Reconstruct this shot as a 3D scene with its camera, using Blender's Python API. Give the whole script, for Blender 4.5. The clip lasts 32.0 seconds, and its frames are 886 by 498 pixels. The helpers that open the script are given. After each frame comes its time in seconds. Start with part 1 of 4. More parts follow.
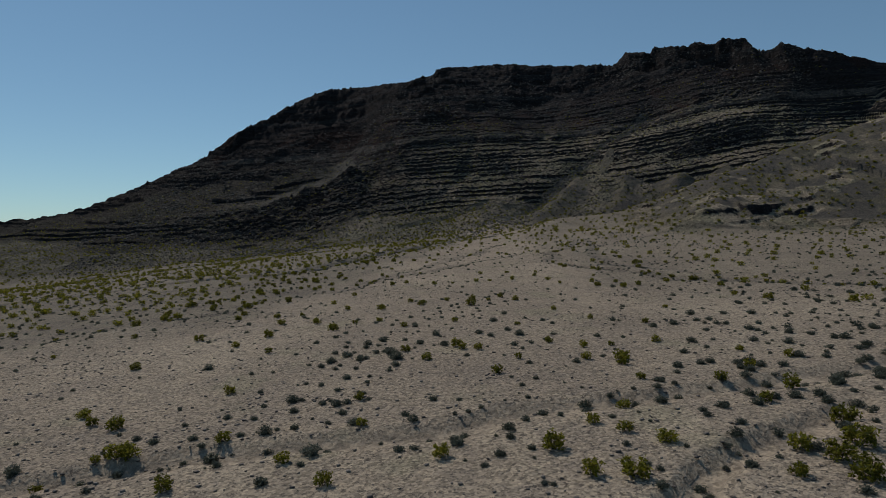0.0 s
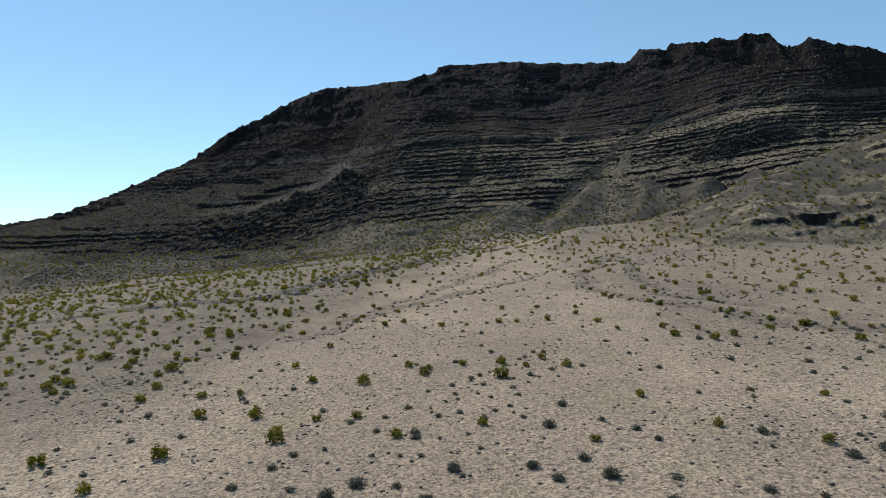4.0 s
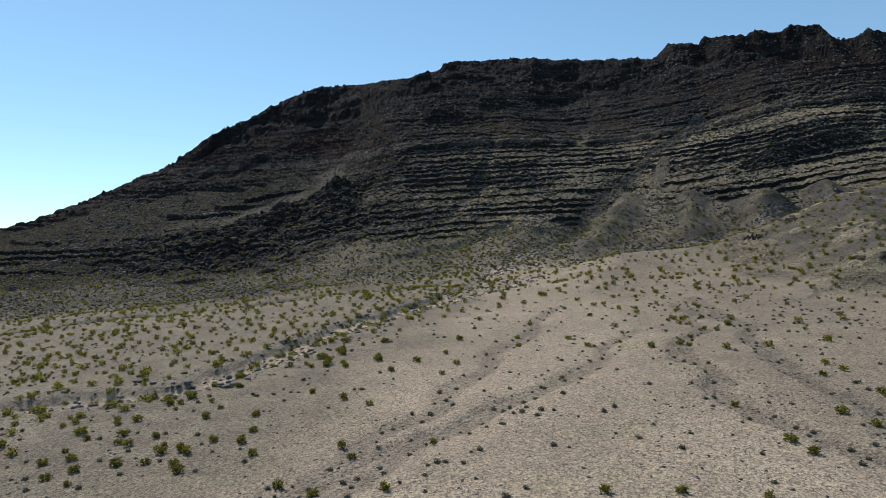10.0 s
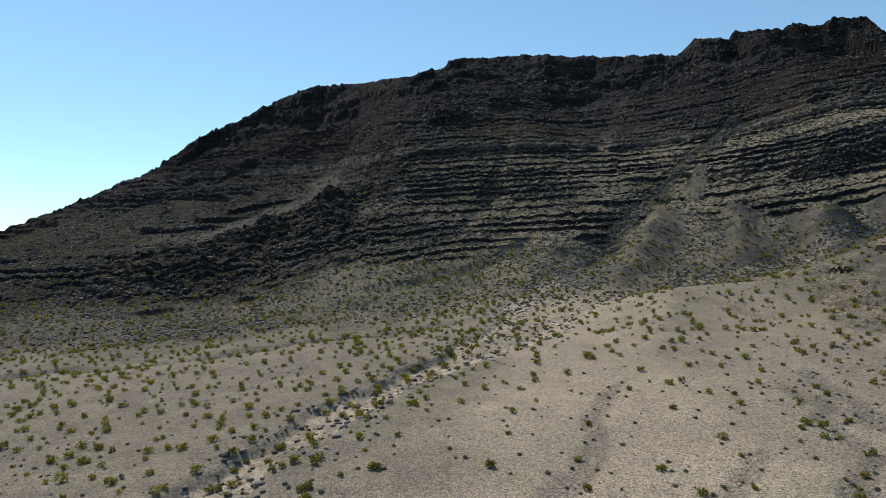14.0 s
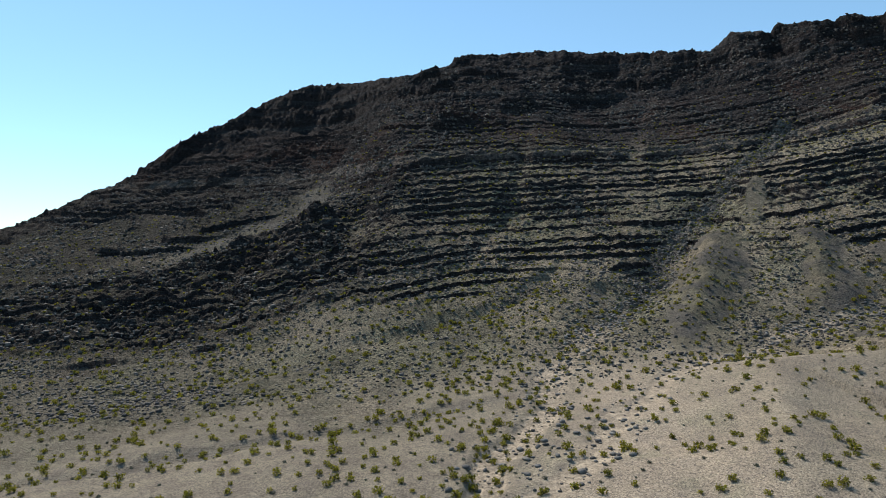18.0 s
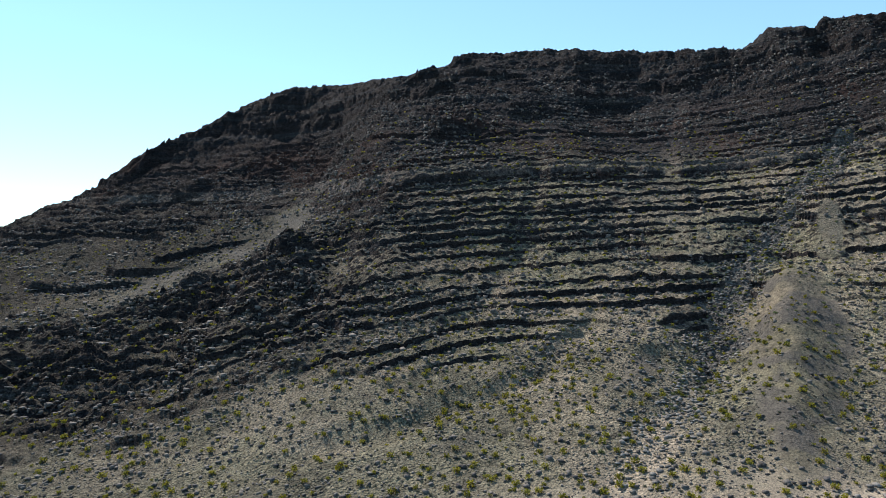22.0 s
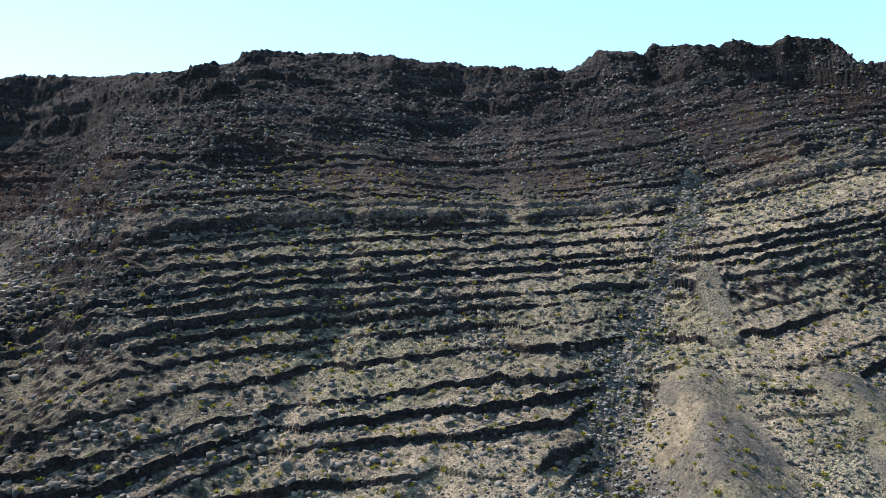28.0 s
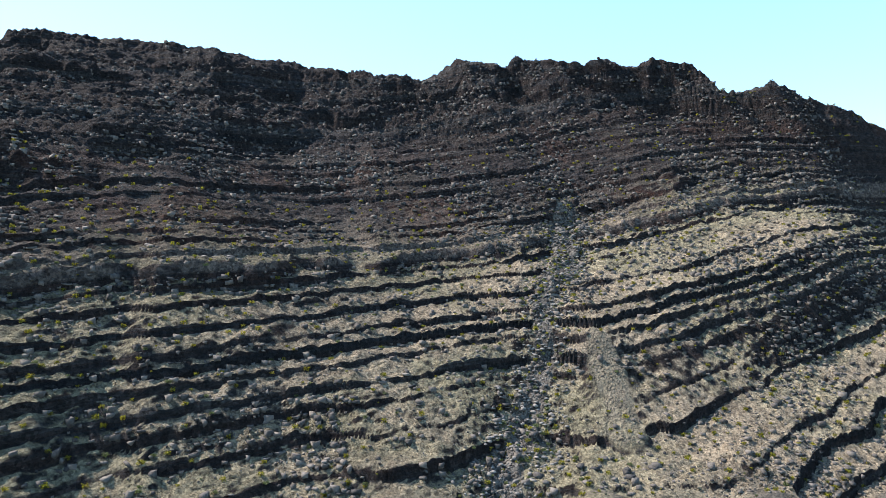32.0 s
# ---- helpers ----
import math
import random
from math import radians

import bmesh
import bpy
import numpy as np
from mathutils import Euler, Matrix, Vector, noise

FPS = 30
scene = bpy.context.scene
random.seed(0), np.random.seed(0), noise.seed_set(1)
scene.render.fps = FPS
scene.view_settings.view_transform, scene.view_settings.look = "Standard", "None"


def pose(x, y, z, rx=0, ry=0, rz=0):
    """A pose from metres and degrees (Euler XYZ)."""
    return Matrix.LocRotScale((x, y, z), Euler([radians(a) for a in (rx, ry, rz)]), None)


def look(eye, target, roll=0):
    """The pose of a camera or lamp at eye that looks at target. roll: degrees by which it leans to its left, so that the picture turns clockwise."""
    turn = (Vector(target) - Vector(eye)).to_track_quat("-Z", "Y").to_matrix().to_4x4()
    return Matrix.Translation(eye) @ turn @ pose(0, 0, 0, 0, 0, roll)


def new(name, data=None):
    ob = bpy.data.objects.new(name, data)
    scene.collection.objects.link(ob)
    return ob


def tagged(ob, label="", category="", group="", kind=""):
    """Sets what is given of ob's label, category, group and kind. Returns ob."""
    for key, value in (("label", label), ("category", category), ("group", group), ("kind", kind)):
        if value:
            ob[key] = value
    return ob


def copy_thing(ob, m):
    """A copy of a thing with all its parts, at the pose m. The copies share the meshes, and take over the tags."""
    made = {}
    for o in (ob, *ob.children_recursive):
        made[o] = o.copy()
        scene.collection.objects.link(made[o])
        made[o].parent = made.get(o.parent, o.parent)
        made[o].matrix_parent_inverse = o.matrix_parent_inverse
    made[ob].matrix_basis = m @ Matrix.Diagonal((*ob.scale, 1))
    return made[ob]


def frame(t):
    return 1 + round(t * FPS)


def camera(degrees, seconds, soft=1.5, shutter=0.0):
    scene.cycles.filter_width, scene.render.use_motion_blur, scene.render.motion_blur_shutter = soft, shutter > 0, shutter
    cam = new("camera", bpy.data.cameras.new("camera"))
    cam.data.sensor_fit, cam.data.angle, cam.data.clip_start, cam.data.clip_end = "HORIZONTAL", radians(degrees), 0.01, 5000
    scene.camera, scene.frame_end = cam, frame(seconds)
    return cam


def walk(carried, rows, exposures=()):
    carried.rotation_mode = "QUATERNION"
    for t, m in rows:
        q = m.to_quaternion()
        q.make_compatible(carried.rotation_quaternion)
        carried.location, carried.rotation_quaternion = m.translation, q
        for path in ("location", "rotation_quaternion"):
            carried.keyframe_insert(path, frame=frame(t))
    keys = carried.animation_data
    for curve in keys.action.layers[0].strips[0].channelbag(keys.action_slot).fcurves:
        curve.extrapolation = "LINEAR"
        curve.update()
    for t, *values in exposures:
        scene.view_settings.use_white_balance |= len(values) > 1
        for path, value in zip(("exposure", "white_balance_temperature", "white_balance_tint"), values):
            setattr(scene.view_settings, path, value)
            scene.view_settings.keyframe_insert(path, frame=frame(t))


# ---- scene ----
cam = camera(69.0, 32.0, soft=0.7)
METRES, EYE, TILT, LEAN, TURN = 300.0, 20.0, -1.5, 0.0, 0.0
ROWS = [
    (0.0, 0.0, 0.0, 0.0, 0.0, 0.0, -0.0),
    (0.5, -0.0005, 0.0117, 0.0012, 0.0, 0.05, -0.01),
    (1.0, -0.0009, 0.0235, 0.0023, 0.01, 0.09, -0.04),
    (1.5, -0.0015, 0.0354, 0.0036, 0.01, 0.13, -0.07),
    (2.0, -0.0021, 0.0478, 0.0049, 0.01, 0.18, -0.09),
    (2.5, -0.0027, 0.0603, 0.0064, 0.01, 0.21, -0.13),
    (3.0, -0.0033, 0.0731, 0.008, 0.01, 0.24, -0.12),
    (3.5, -0.0038, 0.086, 0.0095, 0.02, 0.28, -0.15),
    (5.5, -0.0069, 0.1382, 0.0153, -0.05, 0.5, -0.3),
    (6.0, -0.0075, 0.1515, 0.0173, -0.02, 0.53, -0.32),
    (6.5, -0.0082, 0.165, 0.0191, -0.02, 0.55, -0.29),
    (7.0, -0.0086, 0.1785, 0.0211, -0.01, 0.58, -0.31),
    (7.5, -0.0091, 0.1922, 0.0235, 0.01, 0.61, -0.36),
    (8.0, -0.0097, 0.2059, 0.026, 0.02, 0.64, -0.39),
    (8.5, -0.0105, 0.2195, 0.0286, 0.04, 0.67, -0.43),
    (9.0, -0.0114, 0.2331, 0.031, 0.06, 0.7, -0.45),
    (9.5, -0.0121, 0.2471, 0.0337, 0.07, 0.73, -0.46),
    (10.0, -0.0129, 0.2612, 0.0363, 0.09, 0.76, -0.5),
    (10.5, -0.0138, 0.2754, 0.0389, 0.11, 0.77, -0.54),
    (11.0, -0.0147, 0.2893, 0.0418, 0.14, 0.79, -0.56),
    (11.5, -0.0155, 0.3034, 0.0448, 0.16, 0.8, -0.57),
    (12.0, -0.0165, 0.3174, 0.0481, 0.17, 0.82, -0.6),
    (12.5, -0.0175, 0.3314, 0.0517, 0.19, 0.83, -0.62),
    (13.0, -0.0184, 0.3459, 0.0553, 0.21, 0.82, -0.62),
    (13.5, -0.0191, 0.3617, 0.0593, 0.24, 0.83, -0.61),
    (14.0, -0.0199, 0.3782, 0.0631, 0.26, 0.83, -0.6),
    (14.5, -0.0206, 0.395, 0.067, 0.28, 0.81, -0.61),
    (16.5, -0.0239, 0.4628, 0.0824, 0.37, 0.91, -0.72),
    (17.0, -0.0248, 0.4801, 0.0868, 0.4, 0.92, -0.68),
    (17.5, -0.0257, 0.4975, 0.0912, 0.43, 0.94, -0.65),
    (18.0, -0.0266, 0.5149, 0.0957, 0.46, 0.95, -0.67),
    (18.5, -0.0274, 0.5322, 0.1003, 0.49, 0.97, -0.68),
    (19.0, -0.0283, 0.5497, 0.1049, 0.51, 0.99, -0.69),
    (19.5, -0.0295, 0.5671, 0.1095, 0.52, 1.02, -0.66),
    (20.0, -0.0304, 0.5846, 0.1141, 0.55, 1.04, -0.66),
    (20.5, -0.0313, 0.6021, 0.1188, 0.57, 1.06, -0.67),
    (21.0, -0.0323, 0.6196, 0.1234, 0.56, 1.09, -0.65),
    (21.5, -0.0331, 0.6369, 0.128, 0.41, 1.13, -0.65),
    (22.0, -0.0337, 0.654, 0.1328, 0.03, 1.16, -0.64),
    (22.5, -0.034, 0.671, 0.1373, -0.97, 1.22, -0.57),
    (23.0, -0.0342, 0.6876, 0.1419, -2.07, 1.26, -0.53),
    (23.5, -0.0337, 0.7043, 0.1465, -3.29, 1.3, -0.48),
    (24.0, -0.0331, 0.7207, 0.1514, -4.62, 1.36, -0.45),
    (24.5, -0.032, 0.7363, 0.1563, -6.08, 1.38, -0.34),
    (25.0, -0.0307, 0.7515, 0.1613, -7.57, 1.43, -0.29),
    (25.5, -0.0287, 0.7665, 0.1664, -9.06, 1.47, -0.23),
    (27.5, -0.0176, 0.8275, 0.1866, -15.5, 1.65, -0.04),
    (28.0, -0.0131, 0.8424, 0.1917, -17.12, 1.69, 0.03),
    (28.5, -0.0083, 0.8573, 0.1969, -18.78, 1.72, 0.08),
    (29.0, -0.003, 0.872, 0.2022, -20.43, 1.74, 0.13),
    (29.5, 0.0024, 0.8855, 0.2072, -21.97, 1.74, 0.18),
    (30.0, 0.0085, 0.9, 0.2126, -23.63, 1.78, 0.21),
    (30.5, 0.0152, 0.9142, 0.218, -25.32, 1.78, 0.26),
    (31.0, 0.0222, 0.9282, 0.2235, -27.05, 1.79, 0.31),
    (31.5, 0.0296, 0.942, 0.2289, -28.75, 1.82, 0.35),
    (32.0, 0.0374, 0.9556, 0.2346, -30.44, 1.81, 0.39),
]
walk(cam, [(t, pose(0, 0, EYE, TILT, LEAN, TURN) @ pose(METRES * x, METRES * y, METRES * z, 90 + pitch, roll, yaw)) for t, x, y, z, yaw, pitch, roll in ROWS],
     [(0.0, -1.04, 6650, 15), (0.5, -0.80, 6650, 15), (1.0, -0.48, 6650, 15), (1.5, -0.18, 6650, 15), (2.0, -0.04, 6650, 15), (8.0, 0.0, 6650, 15), (14.0, 0.10, 6650, 13), (19.0, 0.36, 6650, 12.5),
      (22.0, 0.72, 6650, 14.5), (25.0, 1.12, 6650, 16), (28.0, 1.34, 6680, 17), (32.0, 1.46, 6680, 17)])

# ---- sky and sun ----
SUN_LEFT, SUN_HIGH = 38.0, 48.0
world = bpy.data.worlds.new("sky")
scene.world = world
world.use_nodes = True
wn = world.node_tree.nodes
sky = wn.new("ShaderNodeTexSky")
sky.sky_type = "NISHITA"
sky.sun_disc = False
sky.sun_elevation, sky.sun_rotation = radians(SUN_HIGH), radians(-SUN_LEFT)
sky.altitude, sky.air_density, sky.dust_density, sky.ozone_density = 1500, 1.0, 0.0, 1.0
wn["Background"].inputs[1].default_value = 0.148
clear = wn.new("ShaderNodeMix")
clear.data_type, clear.blend_type = "RGBA", "MULTIPLY"
clear.inputs[0].default_value, clear.inputs[7].default_value = 1.0, (1.02, 1.48, 1.66, 1)
even = wn.new("ShaderNodeGamma")
even.inputs[1].default_value = 0.7
world.node_tree.links.new(sky.outputs[0], even.inputs[0])
world.node_tree.links.new(even.outputs[0], clear.inputs[6])
world.node_tree.links.new(clear.outputs[2], wn["Background"].inputs[0])
sun = new("sun", bpy.data.lights.new("sun", "SUN"))
sun.data.energy, sun.data.angle, sun.data.color = 5.0, radians(0.53), (1.0, 0.95, 0.87)
sx, sy = -math.sin(radians(SUN_LEFT)), math.cos(radians(SUN_LEFT))
sun.matrix_world = look((300 * sx, 300 * sy + 200, 400), (0, 200, 400 - 300 * math.tan(radians(SUN_HIGH))))

# ---- materials ----
def material(name, roughness=0.9):
    m = bpy.data.materials.new(name)
    m.use_nodes = True
    bsdf = m.node_tree.nodes["Principled BSDF"]
    bsdf.inputs["Roughness"].default_value = roughness
    bsdf.inputs["Specular IOR Level"].default_value = 0.25
    return m, m.node_tree, bsdf


class Nodes:
    """Short ways to add nodes to a tree."""

    def __init__(self, tree):
        self.t = tree
        self.where = tree.nodes.new("ShaderNodeNewGeometry").outputs["Position"]

    def put(self, value, socket):
        if hasattr(value, "is_linked"):
            self.t.links.new(value, socket)
        else:
            socket.default_value = value

    def noise(self, size, detail=4.0, rough=0.6, vector=None, stretch=None):
        n = self.t.nodes.new("ShaderNodeTexNoise")
        n.inputs["Scale"].default_value, n.inputs["Detail"].default_value, n.inputs["Roughness"].default_value = 1.0 / size, detail, rough
        v = vector or self.where
        if stretch:
            s = self.t.nodes.new("ShaderNodeVectorMath")
            s.operation = "MULTIPLY"
            self.t.links.new(v, s.inputs[0])
            s.inputs[1].default_value = stretch
            v = s.outputs[0]
        self.t.links.new(v, n.inputs["Vector"])
        return n.outputs["Fac"]

    def cells(self, size, out="Distance"):
        n = self.t.nodes.new("ShaderNodeTexVoronoi")
        n.inputs["Scale"].default_value = 1.0 / size
        self.t.links.new(self.where, n.inputs["Vector"])
        return n.outputs[out]

    def attr(self, name, out="Fac"):
        n = self.t.nodes.new("ShaderNodeAttribute")
        n.attribute_name = name
        return n.outputs[out]

    def math(self, op, a, b=0.0, c=0.0):
        n = self.t.nodes.new("ShaderNodeMath")
        n.operation = op
        for v, s in zip((a, b, c), n.inputs):
            self.put(v, s)
        return n.outputs[0]

    def span(self, v, a, b, c=0.0, d=1.0):
        n = self.t.nodes.new("ShaderNodeMapRange")
        n.interpolation_type = "SMOOTHSTEP"
        for value, s in zip((v, a, b, c, d), n.inputs):
            self.put(value, s)
        return n.outputs[0]

    def ramp(self, v, *stops):
        n = self.t.nodes.new("ShaderNodeValToRGB")
        self.t.links.new(v, n.inputs[0])
        e = n.color_ramp.elements
        while len(e) < len(stops):
            e.new(0.5)
        for el, (p, c) in zip(e, stops):
            el.position, el.color = p, (*c, 1)
        return n.outputs[0]

    def mix(self, f, a, b, how="MIX"):
        n = self.t.nodes.new("ShaderNodeMix")
        n.data_type, n.blend_type = "RGBA", how
        self.put(f, n.inputs[0])
        for v, s in ((a, n.inputs[6]), (b, n.inputs[7])):
            self.put((*v, 1) if isinstance(v, tuple) else v, s)
        return n.outputs[2]

    def bump(self, height, distance, strength=1.0, after=None):
        n = self.t.nodes.new("ShaderNodeBump")
        n.inputs["Strength"].default_value, n.inputs["Distance"].default_value = strength, distance
        self.t.links.new(height, n.inputs["Height"])
        if after:
            self.t.links.new(after, n.inputs["Normal"])
        return n.outputs[0]


def land_material():
    m, t, bsdf = material("desert_land", 0.95)
    bsdf.inputs["Specular IOR Level"].default_value = 0.06
    n = Nodes(t)
    rock, sand, scree, bed = n.attr("rock"), n.attr("sand"), n.attr("scree"), n.attr("bed")
    grain, clump = n.noise(0.3, 4.0, 0.8), n.noise(1.4, 5.0, 0.8)

    def pebbly(colour, size, low, high):
        """The colour broken up stone by stone."""
        shade = n.ramp(n.cells(size, "Color"), (0.1, (low, low, low)), (0.5, (0.95, 0.95, 0.95)), (0.95, (high, high * 0.99, high * 0.96)))
        return n.mix(1.0, colour, shade, "MULTIPLY")

    # gravel of the fan: pinkish tan with darker, stonier ground between
    gravel = n.ramp(n.noise(24.0, 5.0, 0.62), (0.32, (0.240, 0.199, 0.152)), (0.5, (0.300, 0.248, 0.184)), (0.68, (0.350, 0.292, 0.214)))
    gravel = n.mix(n.span(n.noise(3.4, 6.0, 0.78), 0.45, 0.62, 0.0, 0.38), gravel, (0.216, 0.183, 0.150))
    gravel = n.mix(n.span(n.noise(9.0, 3.0, 0.6), 0.56, 0.68, 0.0, 0.3), gravel, (0.224, 0.220, 0.134))
    gravel = n.mix(n.math("MULTIPLY", n.attr("bench"), 0.75), gravel, n.ramp(n.noise(6.0, 4.0, 0.7), (0.38, (0.115, 0.10, 0.082)), (0.6, (0.175, 0.155, 0.115))))
    gravel = pebbly(pebbly(gravel, 0.16, 0.55, 1.42), 0.37, 0.9, 1.07)
    gravel = n.mix(n.span(grain, 0.54, 0.60, 0.0, 0.75), gravel, (0.055, 0.048, 0.044))
    # debris on the slopes
    loose = n.ramp(n.noise(9.0, 5.0, 0.7), (0.3, (0.112, 0.096, 0.074)), (0.5, (0.175, 0.150, 0.113)), (0.7, (0.228, 0.192, 0.141)))
    loose = n.mix(n.span(n.noise(30.0, 3.0, 0.6), 0.45, 0.6, 0.0, 0.45), loose, (0.130, 0.132, 0.082))
    loose = pebbly(pebbly(loose, 0.3, 0.55, 1.35), 0.7, 0.7, 1.2)
    high = n.ramp(n.noise(11.0, 4.0, 0.7), (0.36, (0.026, 0.028, 0.031)), (0.5, (0.047, 0.048, 0.050)), (0.64, (0.072, 0.064, 0.060)))
    loose = n.mix(n.math("MULTIPLY", n.span(bed, 76.0, 94.0), n.span(n.noise(20.0, 3.0), 0.35, 0.55, 0.55, 1.0)), loose, high)
    # debris tone by side: left slope's shade and right buttress's sun put into colour
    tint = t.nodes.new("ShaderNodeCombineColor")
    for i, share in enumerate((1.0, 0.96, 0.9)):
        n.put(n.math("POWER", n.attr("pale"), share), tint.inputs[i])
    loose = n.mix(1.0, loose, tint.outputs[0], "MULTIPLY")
    loose = n.mix(n.span(clump, 0.54, 0.62, 0.0, 0.5), loose, (0.045, 0.042, 0.039))
    # pale sand of the washes, with grey cobbles
    wash = n.ramp(n.noise(1.6, 5.0, 0.7), (0.36, (0.190, 0.160, 0.124)), (0.5, (0.290, 0.240, 0.178)), (0.64, (0.370, 0.306, 0.224)))
    wash = pebbly(wash, 0.25, 0.55, 1.25)
    # layers of rock: dark grey, brown and some reddish ones
    along_bed = t.nodes.new("ShaderNodeCombineXYZ")
    t.links.new(bed, along_bed.inputs[2])
    layers = n.noise(4.5, 5.0, 0.8, along_bed.outputs[0])
    stone = n.ramp(layers, (0.30, (0.010, 0.012, 0.014)), (0.42, (0.025, 0.027, 0.030)), (0.50, (0.033, 0.025, 0.023)), (0.58, (0.052, 0.052, 0.052)), (0.70, (0.018, 0.020, 0.022)))
    red = n.math("MULTIPLY", n.span(n.noise(34.0, 3.0, 0.6), 0.48, 0.6), n.math("MULTIPLY", n.span(bed, 70.0, 84.0), n.span(bed, 116.0, 100.0)))
    stone = n.mix(n.math("MULTIPLY", red, 0.6), stone, (0.063, 0.033, 0.025))
    white = n.math("MULTIPLY", n.span(bed, 77.6, 78.4), n.span(bed, 83.0, 82.0))
    stone = n.mix(n.math("MULTIPLY", white, n.span(n.noise(18.0), 0.38, 0.52, 0.1, 0.8)), stone, (0.150, 0.128, 0.112))
    stone = pebbly(pebbly(stone, 0.45, 0.5, 1.5), 1.3, 0.6, 1.3)
    stone = n.mix(n.span(n.noise(1.3, 6.0, 0.75), 0.5, 0.6, 0.0, 0.6), stone, (0.020, 0.021, 0.023))
    # debris lies on the treads between the ledges, less of it higher up
    up = t.nodes.new("ShaderNodeSeparateXYZ")
    t.links.new(t.nodes["Geometry"].outputs["Normal"], up.inputs[0])
    flat = n.span(n.math("ADD", up.outputs[2], n.math("MULTIPLY", n.noise(2.2, 4.0, 0.7), 0.2)), 0.76, 0.91)
    flat = n.math("MULTIPLY", flat, n.span(bed, 100.0, 70.0, 0.2, 1.0))
    flat = n.math("MULTIPLY", flat, n.span(n.attr("bare"), 0.0, 1.0, 1.0, 0.62))
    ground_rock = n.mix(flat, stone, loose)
    olive = n.ramp(n.noise(2.6, 5.0, 0.75), (0.38, (0.062, 0.058, 0.044)), (0.5, (0.115, 0.107, 0.076)), (0.64, (0.165, 0.148, 0.108)))
    olive = pebbly(pebbly(olive, 0.3, 0.55, 1.35), 0.8, 0.65, 1.25)
    low = n.mix(n.attr("apron"), gravel, n.mix(n.span(n.noise(16.0, 3.0, 0.6), 0.42, 0.58, 0.25, 0.95), loose, olive))
    # olive debris higher up takes the same painted shade and sun
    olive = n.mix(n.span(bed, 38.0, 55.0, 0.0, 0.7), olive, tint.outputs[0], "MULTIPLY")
    low = n.mix(n.math("MULTIPLY", scree, 0.8), low, n.mix(n.span(n.noise(13.0, 4.0, 0.65), 0.4, 0.58, 0.2, 0.9), loose, olive))
    low = n.mix(n.math("MULTIPLY", scree, n.span(n.noise(11.0, 4.0, 0.6), 0.44, 0.54, 0.15, 0.85)), low, pebbly(n.ramp(clump, (0.35, (0.062, 0.058, 0.054)), (0.65, (0.125, 0.115, 0.104))), 0.3, 0.6, 1.3))
    low = n.mix(scree, low, (0.74, 0.73, 0.71), "MULTIPLY")
    low = n.mix(n.math("MULTIPLY", sand, n.span(n.noise(2.5, 4.0, 0.7), 0.35, 0.52, 0.25, 1.0)), low, wash)
    cobble = pebbly(n.ramp(n.noise(2.0, 4.0, 0.7), (0.36, (0.04, 0.039, 0.037)), (0.5, (0.085, 0.08, 0.072)), (0.64, (0.14, 0.13, 0.114))), 0.5, 0.4, 1.5)
    stony_share = n.attr("stony")
    low = n.mix(stony_share, low, cobble)
    colour = n.mix(n.span(rock, 0.15, 0.6), low, ground_rock)
    t.links.new(colour, bsdf.inputs["Base Color"])
    # relief: fine gravel on the fan, coarse stones lying on the slopes, cracks in the rock
    coarse = n.math("MULTIPLY", n.math("MAXIMUM", n.attr("apron"), n.math("MAXIMUM", rock, stony_share)), n.span(scree, 0.2, 0.8, 1.0, 0.22))
    lumps = n.math("MULTIPLY", n.span(n.cells(0.62), 0.05, 0.62, 1.0, 0.0), n.span(n.noise(5.0, 4.0, 0.7), 0.36, 0.58, 0.25, 1.0))
    lumps = n.math("ADD", lumps, n.math("MULTIPLY", n.span(n.cells(0.27), 0.05, 0.6, 1.0, 0.0), 0.45))
    height = n.math("ADD", n.math("MULTIPLY", clump, n.span(coarse, 0.0, 1.0, 0.03, 2.0)), grain)
    height = n.math("ADD", height, n.math("MULTIPLY", n.cells(0.45), n.span(n.noise(4.0), 0.4, 0.6, 0.05, 0.2)))
    near = n.bump(height, 0.16, 1.0)
    near = n.bump(n.math("MULTIPLY", lumps, n.span(coarse, 0.0, 1.0, 0.12, 1.0)), 0.42, 1.0, near)
    crack = n.noise(1.0, 7.0, 0.75, None, (1.0, 1.0, 2.2))
    t.links.new(n.bump(n.math("MULTIPLY", crack, rock), 1.2, 1.0, near), bsdf.inputs["Normal"])
    return m


def leaf_material(name, dark, mid, light):
    m, t, bsdf = material(name, 0.75)
    n = Nodes(t)
    isl = t.nodes["Geometry"].outputs["Random Per Island"]
    info = t.nodes.new("ShaderNodeObjectInfo").outputs["Random"]
    c = n.ramp(n.math("ADD", n.math("MULTIPLY", isl, 0.5), n.math("MULTIPLY", n.noise(4.5, 2.0), 0.5)), (0.2, dark), (0.5, mid), (0.8, light))
    c = n.mix(n.math("MULTIPLY", info, 0.35), c, dark)
    t.links.new(c, bsdf.inputs["Base Color"])
    through_leaf = t.nodes.new("ShaderNodeBsdfTranslucent")
    t.links.new(c, through_leaf.inputs[0])
    both = t.nodes.new("ShaderNodeMixShader")
    both.inputs[0].default_value = 0.45
    t.links.new(bsdf.outputs[0], both.inputs[1])
    t.links.new(through_leaf.outputs[0], both.inputs[2])
    t.links.new(both.outputs[0], t.nodes["Material Output"].inputs[0])
    return m


